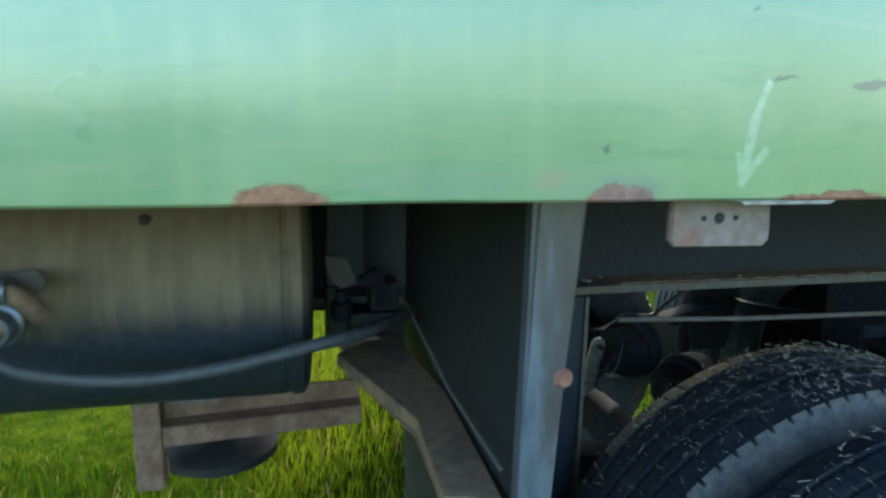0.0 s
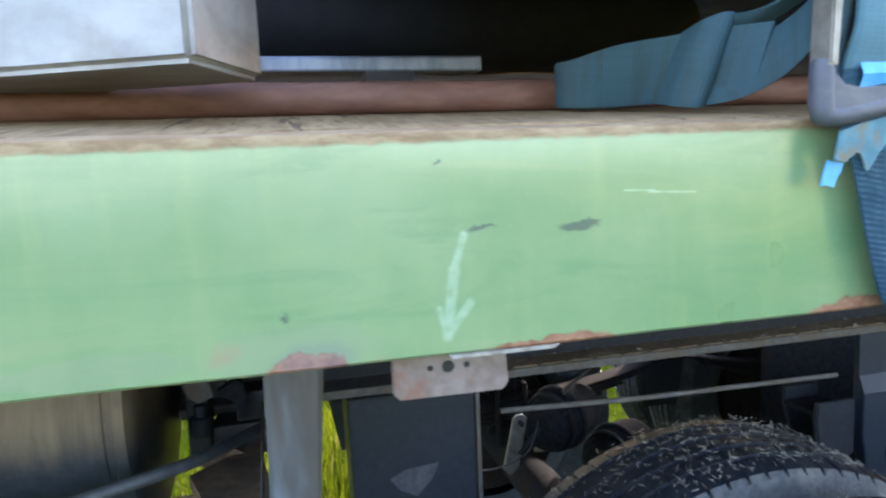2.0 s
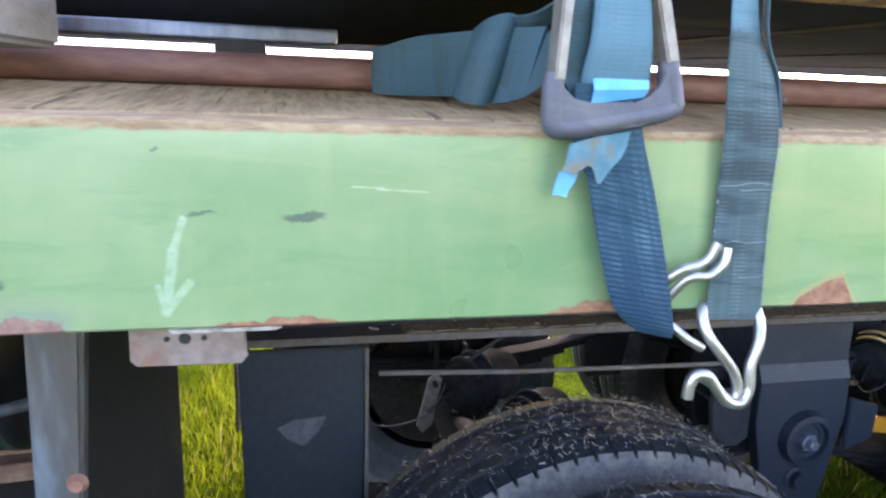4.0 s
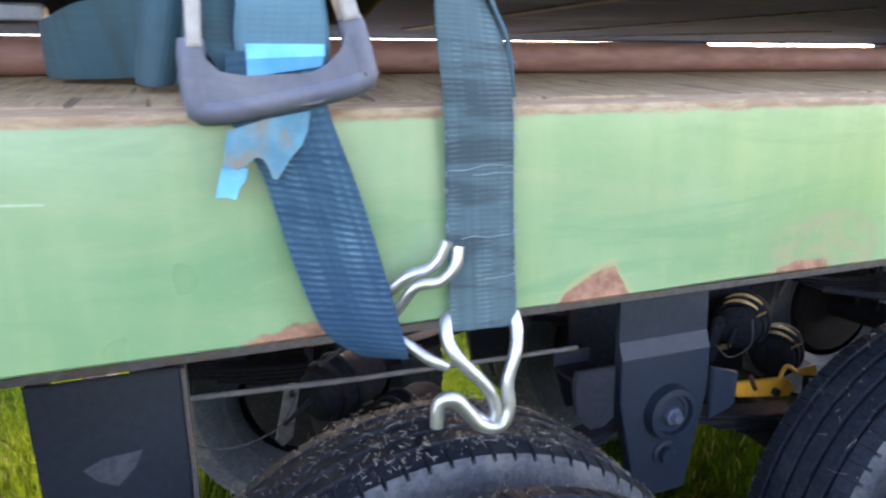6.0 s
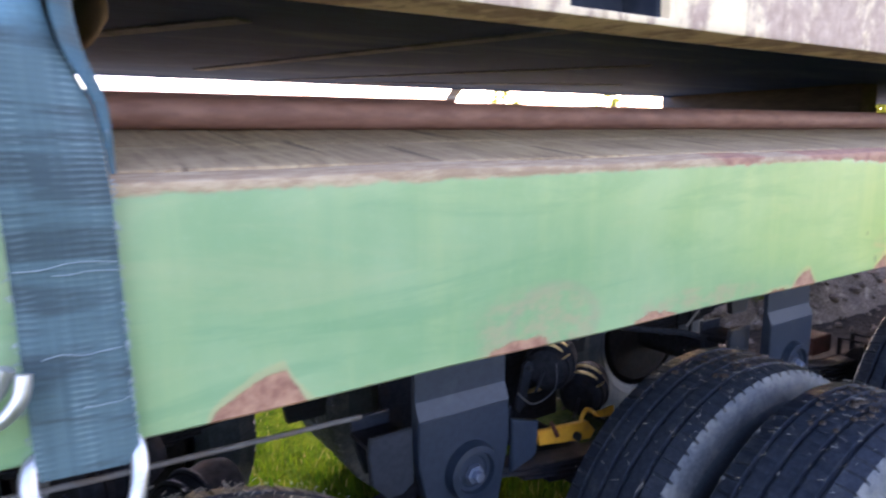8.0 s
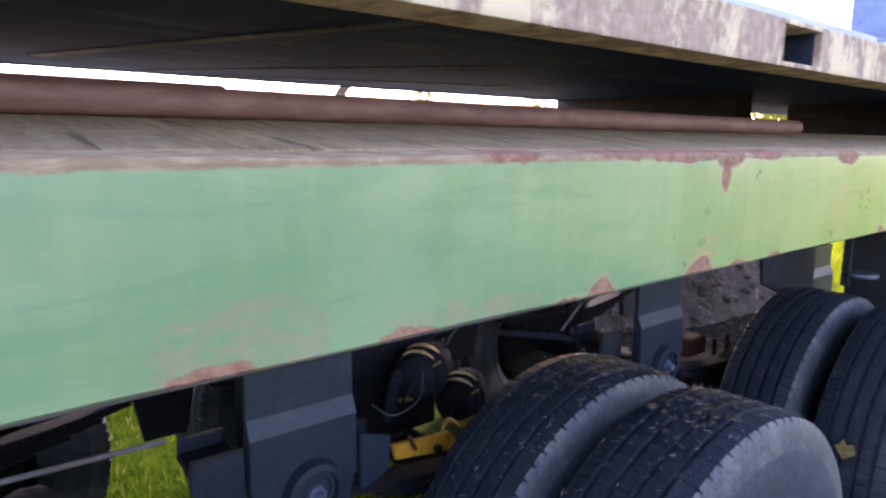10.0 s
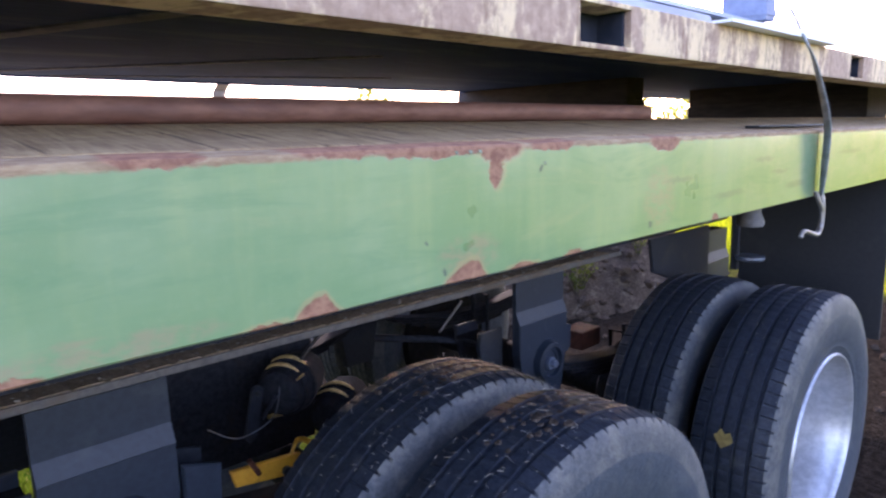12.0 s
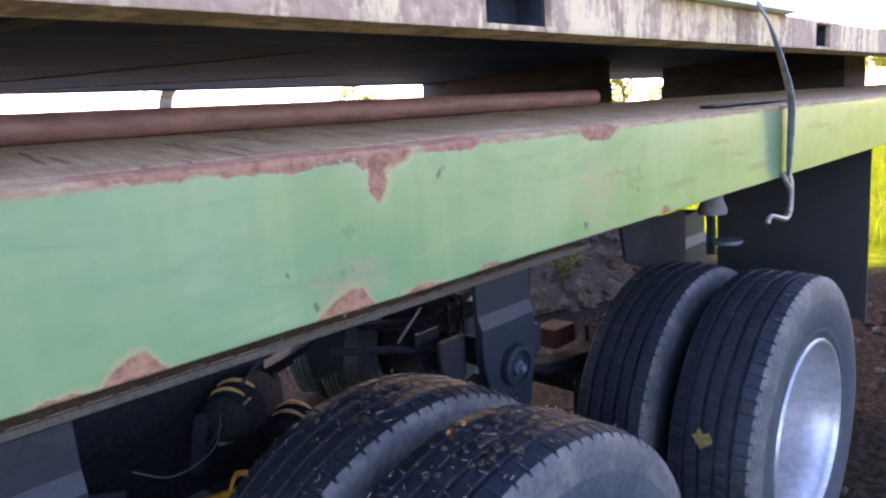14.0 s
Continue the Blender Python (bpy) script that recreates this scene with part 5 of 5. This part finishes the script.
# flat bars along pale streaks, placed to fit the camera's view
for (xa, ya), (xb, yb), w in (((1.47, 1.77), (1.97, 0.62), 0.024), ((1.80, 2.02), (2.67, 1.02), 0.009), ((2.04, 2.03), (3.17, 1.60), 0.010), ((1.02, 1.30), (1.34, 0.84), 0.024)):
    dx, dy = xb - xa, yb - ya
    k = w / math.hypot(dx, dy)
    bm = B()
    bm.faces.new([bm.verts.new((x, y, 1.6505)) for x, y in ((xa - dy * k, ya + dx * k), (xa + dy * k, ya - dx * k), (xb + dy * k, yb - dx * k), (xb - dy * k, yb + dx * k))])
    bm.normal_update()
    bmesh.ops.solidify(bm, geom=bm.faces[:], thickness=-0.004)
    part("underside_brace", bm, M["brace_steel"], plat, "dull grey flat brace")

# bright sheets and bars stacked on the platform
bm = slab(B(), [(2.72, 1.6205), (3.05, 1.6208), (3.36, 1.621), (3.38, 1.640), (3.34, 1.668), (3.322, 1.640), (3.05, 1.637), (2.72, 1.626)], 0.02, 0.12, 0.0)
solo("white_sheet", bm, M["white"], "white metal sheet with a turned-up corner on the platform", "sheet")


def profiled_sheet(x0, x1, y0, y1, z, rise=0.026):
    """Trapezoid-ribbed steel sheet, ribs along x."""
    bm, line, y = B(), [], y0
    while y < y1:
        line += [(y, z), (y + 0.030, z), (y + 0.042, z + rise), (y + 0.062, z + rise), (y + 0.074, z)]
        y += 0.075
    rows = [[bm.verts.new((x, yy + 0.0015 * noise.noise((x, yy * 7, 2)), zz)) for yy, zz in line] for x in (x0, (2 * x0 + x1) / 3, (x0 + 2 * x1) / 3, x1)]
    for r, q in zip(rows, rows[1:]):
        for i in range(len(line) - 1):
            bm.faces.new((r[i], r[i + 1], q[i + 1], q[i]))
    bm.normal_update()
    bmesh.ops.solidify(bm, geom=bm.faces[:], thickness=0.0012)
    return bm


solo("profiled_sheet", profiled_sheet(0.9, 2.79, 0.056, 0.12, 1.6215), M["profiled"], "narrow blue-grey ribbed steel sheet along the platform edge", "metal sheet")
for i in range(4):
    solo("profiled_sheet", profiled_sheet(1.5 + 0.02 * i, 3.90 - 0.008 * i, 0.36, 1.5, 1.6635 + 0.0275 * i), M["profiled"], "blue-grey ribbed steel sheet in a stack on the platform", "metal sheet", "stack of ribbed sheets")
cr = thing("crate", (3.83, 0.44, 1.7735), "faded blue crate standing on the stack of ribbed sheets", "crate")
part("body", box(B(), 3.79, 3.87, 0.37, 0.52, 1.7735, 1.95, 0.004), M["crate"], cr)
for z in (1.79, 1.92):
    part("rim", box(B(), 3.786, 3.874, 0.366, 0.524, z, z + 0.02, 0.002), M["crate"], cr)

# pale box beam at the front end of the load, on blocks
# set askew, its near end toward the deck edge
AX = Matrix.Translation((0.335, 0.078, 0)) @ pose(0, 0, 0, 0, 0, -23)
bm = box(B(), -1.5, 0.0, 0.0, 0.125, 1.469, 1.648)
bmesh.ops.transform(bm, matrix=AX, verts=bm.verts)
bmesh.ops.bevel(bm, geom=bm.edges[:], offset=0.006, segments=3, affect="EDGES")
solo("box_beam", bm, M["silver"], "pale weathered aluminium box beam lying askew on the deck", "beam", smooth=True)
for x in (-0.62, -1.3):
    solo("packing_block", box(B(), x, x + 0.09, 0.01, 0.075, 1.4535, 1.4685, 0.003, AX), M["timber"], "dark wooden packing block under the box beam", "block", "packing blocks")
solo("grey_batten", box(B(), -2.0, 0.65, 0.37, 0.40, 1.503, 1.522, 0.003), M["galv"], "pale grey steel batten under the load", "batten")
for x in (-1.8, -0.45, 0.50):
    solo("packing_block", box(B(), x, x + 0.06, 0.36, 0.41, 1.4535, 1.5025, 0.003), M["timber"], "dark wooden packing block under the batten", "block", "packing blocks")
bm = B()
pts = smoothed([(-2.0, 0.54, 1.60), (-1.0, 0.53, 1.597), (-0.2, 0.53, 1.602), (0.45, 0.53, 1.598), (0.80, 0.53, 1.596), (1.08, 0.56, 1.602)], 8)
tube(bm, pts, [0.075 + 0.006 * noise.noise((i * 0.37, 1, 1)) for i in range(len(pts) - 3)] + [0.066, 0.045, 0.015], 20)
solo("rolled_tarpaulin", bm, M["tarp"], "dark rolled tarpaulin packed under the platform", "tarpaulin", smooth=True)
for x in (-1.6, 0.1):
    solo("packing_block", box(B(), x, x + 0.07, 0.50, 0.57, 1.4535, 1.528, 0.003), M["timber"], "dark wooden packing block under the tarpaulin", "block", "packing blocks")


# ---- straps ----
def hook_wire(bm, pts, r=0.0042):
    tube(bm, smoothed(pts, 5), r, 10)


# short ratchet strap with its handle
rs = thing("ratchet_strap", (0.85, -0.01, 1.41), "blue ratchet strap hooked under the rail, with grey-gripped handle", "strap")
L = [(0.812, -0.022, 1.445), (0.812, -0.020, 1.404), (0.828, -0.018, 1.370), (0.843, -0.019, 1.312), (0.857, -0.019, 1.268), (0.870, -0.017, 1.250), (0.886, -0.013, 1.238)]
R = [(0.868, -0.022, 1.447), (0.872, -0.020, 1.411), (0.890, -0.019, 1.356), (0.904, -0.020, 1.302), (0.915, -0.020, 1.257), (0.920, -0.018, 1.238), (0.922, -0.014, 1.230)]
part("webbing", ribbon(B(), smoothed(L, 4), smoothed(R, 4), 0.004), M["strap_a"], rs, "ribbed dark blue webbing", smooth=True)
bm = B()
hook_wire(bm, [(0.897, -0.008, 1.266), (0.905, -0.009, 1.274), (0.911, -0.016, 1.284), (0.922, -0.022, 1.294), (0.935, -0.022, 1.297), (0.944, -0.024, 1.304), (0.950, -0.026, 1.317)])
hook_wire(bm, [(0.904, -0.009, 1.256), (0.914, -0.013, 1.266), (0.926, -0.024, 1.286), (0.943, -0.028, 1.289), (0.954, -0.030, 1.300), (0.957, -0.028, 1.313)])
hook_wire(bm, [(0.900, -0.007, 1.252), (0.921, -0.010, 1.240), (0.936, -0.018, 1.228), (0.950, -0.018, 1.220)])
part("wire_hook", bm, M["zinc"], rs, "bright zinc double wire hook", smooth=True)
bm = B()
grip = [(0.7932, 1.452), (0.7937, 1.418), (0.8015, 1.410), (0.8471, 1.417), (0.8927, 1.427), (0.8953, 1.438), (0.8885, 1.466)]
tube(bm, smoothed([(x, -0.022, z) for x, z in grip], 4), [0.0075] + [0.0088] * 23 + [0.0075], 12)
slab(bm, [(0.788, 1.45), (0.787, 1.417), (0.7963, 1.4035), (0.8657, 1.4135), (0.8979, 1.4235), (0.901, 1.437), (0.8947, 1.467), (0.8823, 1.4645), (0.8849, 1.444), (0.874, 1.4335), (0.8595, 1.4315), (0.845, 1.4275), (0.8222, 1.4265), (0.8046, 1.4295), (0.7994, 1.448)], -0.029, -0.015, 0.004)
hd = part("handle_grip", bm, M["grip"], rs, "grey plastic handle grip", smooth=True)
bm = B()
slab(bm, [(0.7906, 1.447), (0.7989, 1.447), (0.8041, 1.53), (0.7943, 1.53)], -0.032, -0.012, 0.0015)
part("handle_arm", bm, M["arm"], hd, "dull zinc handle arm")
bm = slab(B(), [(0.8833, 1.463), (0.8937, 1.465), (0.8761, 1.53), (0.8647, 1.53)], -0.032, -0.012, 0.0015)
part("handle_arm", bm, M["arm"], hd, "dull zinc handle arm")
part("ratchet_axle", tube(B(), [(0.7911, -0.022, 1.525), (0.8761, -0.022, 1.525)], 0.008, 12), M["arm"], rs, smooth=True)
Lw = [(0.8191, -0.01, 1.432), (0.8181, -0.018, 1.455), (0.8212, -0.024, 1.482), (0.8222, -0.022, 1.534)]
Rw = [(0.8751, -0.01, 1.432), (0.8761, -0.018, 1.455), (0.872, -0.024, 1.482), (0.8657, -0.022, 1.534)]
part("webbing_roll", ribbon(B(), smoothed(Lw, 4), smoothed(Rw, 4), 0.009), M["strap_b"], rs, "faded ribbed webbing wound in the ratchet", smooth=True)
Lw = [(0.797, -0.012, 1.425), (0.796, -0.018, 1.46), (0.803, -0.026, 1.50), (0.808, -0.03, 1.54)]
Rw = [(0.828, -0.010, 1.425), (0.823, -0.012, 1.46), (0.826, -0.016, 1.50), (0.830, -0.02, 1.54)]
part("webbing_fold", ribbon(B(), smoothed(Lw, 4), smoothed(Rw, 4), 0.003), M["tail"], rs, smooth=True)
bm = ribbon(B(), [(0.824, -0.0260, 1.449), (0.8235, -0.0300, 1.440), (0.8235, -0.0260, 1.430)], [(0.871, -0.0260, 1.449), (0.87, -0.0300, 1.442), (0.8685, -0.0260, 1.436)], 0.0012)
part("blue_label", bm, M["label"], rs, "bright blue plastic label", smooth=True)
bm = slab(B(), [(0.809, 1.398), (0.83, 1.404), (0.860, 1.409), (0.858, 1.397), (0.853, 1.387), (0.847, 1.381), (0.842, 1.374), (0.837, 1.367), (0.834, 1.3675), (0.832, 1.374), (0.829, 1.380), (0.825, 1.3815), (0.820, 1.378), (0.8135, 1.374), (0.805, 1.377)], -0.0245, -0.0228)
tl = part("torn_label", bm, M["torn"], rs, "torn grey-blue label on the webbing")
bm = slab(B(), [(0.805, 1.3765), (0.820, 1.374), (0.8175, 1.367), (0.8135, 1.362), (0.811, 1.355), (0.805, 1.357), (0.799, 1.357), (0.802, 1.368)], -0.0180, -0.0164)
part("label_end", bm, M["label"], tl, "bright pale blue label end")
# loose tail standing on its edge on the deck, looped and folded back to the ratchet
folds = [
    ([(0.800, 0.062, 1.436), (0.778, 0.110, 1.434), (0.752, 0.148, 1.437), (0.720, 0.170, 1.437), (0.686, 0.186, 1.438), (0.678, 0.199, 1.440), (0.687, 0.213, 1.441), (0.735, 0.205, 1.441), (0.79, 0.17, 1.440)],
     [(0.812, 0.050, 1.496), (0.784, 0.090, 1.498), (0.752, 0.118, 1.496), (0.712, 0.142, 1.492), (0.684, 0.180, 1.485), (0.677, 0.199, 1.485), (0.687, 0.214, 1.486), (0.735, 0.207, 1.490), (0.79, 0.172, 1.494)]),
    ([(0.750, 0.132, 1.436), (0.752, 0.108, 1.431), (0.765, 0.094, 1.428), (0.778, 0.100, 1.430), (0.783, 0.122, 1.436)], [(0.763, 0.112, 1.498), (0.769, 0.086, 1.505), (0.785, 0.074, 1.509), (0.797, 0.082, 1.506), (0.800, 0.104, 1.498)]),
    ([(0.785, 0.080, 1.507), (0.800, 0.055, 1.507), (0.815, 0.020, 1.518), (0.832, -0.012, 1.536)], [(0.795, 0.096, 1.492), (0.810, 0.072, 1.494), (0.828, 0.036, 1.510), (0.842, 0.008, 1.533)]),
    ([(0.776, 0.104, 1.430), (0.796, 0.070, 1.434), (0.812, 0.030, 1.452), (0.824, -0.006, 1.488)], [(0.779, 0.112, 1.474), (0.801, 0.080, 1.480), (0.820, 0.040, 1.498), (0.834, 0.004, 1.528)]),
]
for a, b in folds:
    part("strap_tail", ribbon(B(), smoothed(a, 5), smoothed(b, 5), 0.003), M["tail"], rs, "stiff teal webbing tail folded on the deck", smooth=True)

# long strap that comes down over the load
ts = thing("tie_down_strap", (0.98, -0.01, 1.3), "faded blue tie-down strap hanging over the rail with a wire hook", "strap", "tie-down straps")
L = [(0.948, -0.002, 1.60), (0.949, -0.012, 1.499), (0.949, -0.014, 1.457), (0.954, -0.012, 1.407), (0.9555, -0.008, 1.36), (0.956, -0.008, 1.321), (0.957, -0.010, 1.244)]
R = [(0.972, 0.004, 1.60), (0.985, 0.002, 1.501), (1.003, -0.004, 1.454), (1.008, -0.010, 1.407), (1.0095, -0.008, 1.36), (1.010, -0.008, 1.319), (1.011, -0.012, 1.243)]
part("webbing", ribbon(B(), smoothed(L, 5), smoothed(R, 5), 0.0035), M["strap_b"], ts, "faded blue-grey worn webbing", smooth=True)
L2 = [(0.986, -0.004, 1.60), (0.9875, -0.006, 1.50), (1.004, -0.007, 1.455), (1.0095, -0.010, 1.415)]
R2 = [(0.996, 0.02, 1.60), (1.000, 0.016, 1.50), (1.011, 0.004, 1.455), (1.011, -0.006, 1.415)]
part("webbing_edge", ribbon(B(), smoothed(L2, 5), smoothed(R2, 5), 0.0025), M["tail"], ts, smooth=True)
g = random.Random(31)
bm = B()
for _ in range(70):
    z = g.uniform(1.25, 1.44)
    x = 1.008 - 0.5 * max(0.0, z - 1.455) if g.random() < 0.7 else 0.956
    out = 1 if x > 0.98 else -1
    p = Vector((x + out * 0.0005, -0.0105, z))
    q = p + Vector((out * g.uniform(0.001, 0.0035), g.uniform(-0.003, 0.001), g.uniform(-0.005, 0.005)))
    tube(bm, [p, p.lerp(q, 0.5) + Vector((0, -0.0008, 0.001)), q], [0.0005, 0.0004, 0.0002], 5)
tagged(part("frayed_threads", bm, M["thread"], ts), "pale threads frayed from the webbing edges", kind="stuff")
bm = B()
for z, x0, x1 in ((1.366, 0.957, 1.008), (1.362, 0.975, 1.009), (1.315, 0.966, 1.006), (1.284, 0.984, 1.010)):
    tube(bm, smoothed([(x0 + (x1 - x0) * k / 4, -0.0118 - 0.0008 * (k % 2), z + 0.0016 * g.uniform(-1, 1)) for k in range(5)], 3), 0.0003, 5)
tagged(part("pulled_threads", bm, M["thread"], ts), "pulled cross threads on the webbing face", kind="stuff")
bm = B()
hook_wire(bm, [(0.966, -0.004, 1.256), (0.955, -0.006, 1.252), (0.953, -0.014, 1.238), (0.960, -0.020, 1.224), (0.981, -0.022, 1.199), (0.9885, -0.022, 1.181), (0.984, -0.022, 1.169), (0.972, -0.022, 1.176), (0.962, -0.021, 1.187), (0.951, -0.020, 1.193), (0.943, -0.018, 1.190), (0.9415, -0.017, 1.172)], 0.0052)
hook_wire(bm, [(0.998, -0.004, 1.256), (1.0085, -0.006, 1.253), (1.0095, -0.014, 1.240), (1.0055, -0.021, 1.224), (0.9975, -0.024, 1.203), (0.998, -0.025, 1.180), (0.990, -0.026, 1.1675), (0.974, -0.027, 1.1715), (0.9645, -0.026, 1.183), (0.954, -0.025, 1.196), (0.944, -0.023, 1.196), (0.940, -0.022, 1.188)], 0.0052)
hook_wire(bm, [(0.958, -0.0045, 1.252), (0.983, -0.0045, 1.254), (1.006, -0.0045, 1.252)], 0.003)
part("wire_hook", bm, M["zinc"], ts, "bright bent zinc wire hook", smooth=True)

# third strap toward the rear
ts3 = thing("tie_down_strap", (3.19, -0.01, 1.3), "dull grey-green tie-down strap with an open hook below the rail", "strap", "tie-down straps")
L = [(3.07, 0.045, 1.69), (3.09, 0.02, 1.625), (3.115, -0.006, 1.565), (3.152, -0.026, 1.47), (3.170, -0.032, 1.41), (3.168, -0.031, 1.33), (3.170, -0.024, 1.255)]
R = [(3.10, 0.05, 1.69), (3.118, 0.022, 1.625), (3.140, 0.008, 1.565), (3.186, -0.002, 1.47), (3.206, -0.006, 1.41), (3.206, -0.005, 1.33), (3.204, -0.007, 1.255)]
part("webbing", ribbon(B(), smoothed(L, 5), smoothed(R, 5), 0.004), M["strap_c"], ts3, smooth=True)
bm = B()
hook_wire(bm, [(3.172, -0.008, 1.262), (3.178, -0.014, 1.240), (3.20, -0.016, 1.215), (3.196, -0.018, 1.178), (3.165, -0.02, 1.160), (3.12, -0.02, 1.168), (3.075, -0.018, 1.178), (3.06, -0.016, 1.165)], 0.0055)
hook_wire(bm, [(3.202, -0.008, 1.262), (3.206, -0.014, 1.240), (3.205, -0.016, 1.215), (3.202, -0.014, 1.178), (3.17, -0.014, 1.158)], 0.0055)
part("wire_hook", bm, M["arm"], ts3, "dull open wire hook", smooth=True)

# strap on the far side of the load
bm = ribbon(B(), [(2.74, 2.20, 1.70), (2.74, 2.30, 1.64), (2.74, 2.446, 1.405), (2.74, 2.45, 1.2)], [(2.80, 2.20, 1.70), (2.80, 2.30, 1.64), (2.80, 2.446, 1.405), (2.80, 2.45, 1.2)], 0.004)
ts4 = thing("tie_down_strap", (2.77, 2.44, 1.4), "dark tie-down strap over the far edge of the deck", "strap", "tie-down straps")
part("webbing", bm, M["strap_c"], ts4)


# ---- distance ----
def tree(x, y, h, seed):
    g = random.Random(seed)
    t = thing("tree", (x, y, GZ), "yellow-green broadleaf tree in low sun at the edge of the field", "tree", "trees along the field")
    bm = B()
    tube(bm, [(x, y, GZ), (x + 0.05 * h * g.uniform(-1, 1), y, GZ + h * 0.35), (x + 0.06 * h * g.uniform(-1, 1), y, GZ + h * 0.8)], [h * 0.03, h * 0.022, h * 0.006], 10)
    tips = []
    for k in range(11):
        z = GZ + h * g.uniform(0.12, 0.7)
        a, ln = g.uniform(0, 6.28), h * g.uniform(0.18, 0.36)
        tip = (x + math.cos(a) * ln, y + math.sin(a) * ln, z + ln * g.uniform(0.2, 0.7))
        tube(bm, [(x, y, z), tuple((Vector((x, y, z)) + Vector(tip)) / 2 + Vector((0, 0, 0.03 * h))), tip], [h * 0.011, h * 0.007, h * 0.003], 6)
        tips.append(Vector(tip))
    part("trunk", bm, M["bark"], t, smooth=True)
    v, f = [], []
    for k in range(2600):
        c = g.choice(tips)
        p = c.lerp(Vector((x, y, GZ + h * 0.55)), g.random() * 0.5) + Vector((g.gauss(0, 1), g.gauss(0, 1), g.gauss(0, 0.8))) * h * 0.075
        a = Vector((g.uniform(-1, 1), g.uniform(-1, 1), g.uniform(-1, 1))).normalized() * h * 0.018
        b = a.orthogonal().normalized() * h * 0.013
        i = len(v)
        v += [p - a, p + b, p + a, p - b]
        f.append((i, i + 1, i + 2, i + 3))
    me = bpy.data.meshes.new("crown")
    me.from_pydata([tuple(q) for q in v], [], f)
    me.materials.append(M["foliage"])
    part("crown", me, None, t)


for i, (x, y, h) in enumerate(((30, 12, 5.0), (36, 16, 6.5), (40, 22, 6.0), (44, 30, 8), (38, 34, 6), (52, 9, 7), (60, 20, 9), (34, 42, 7))):
    tree(x, y, h, 50 + i)
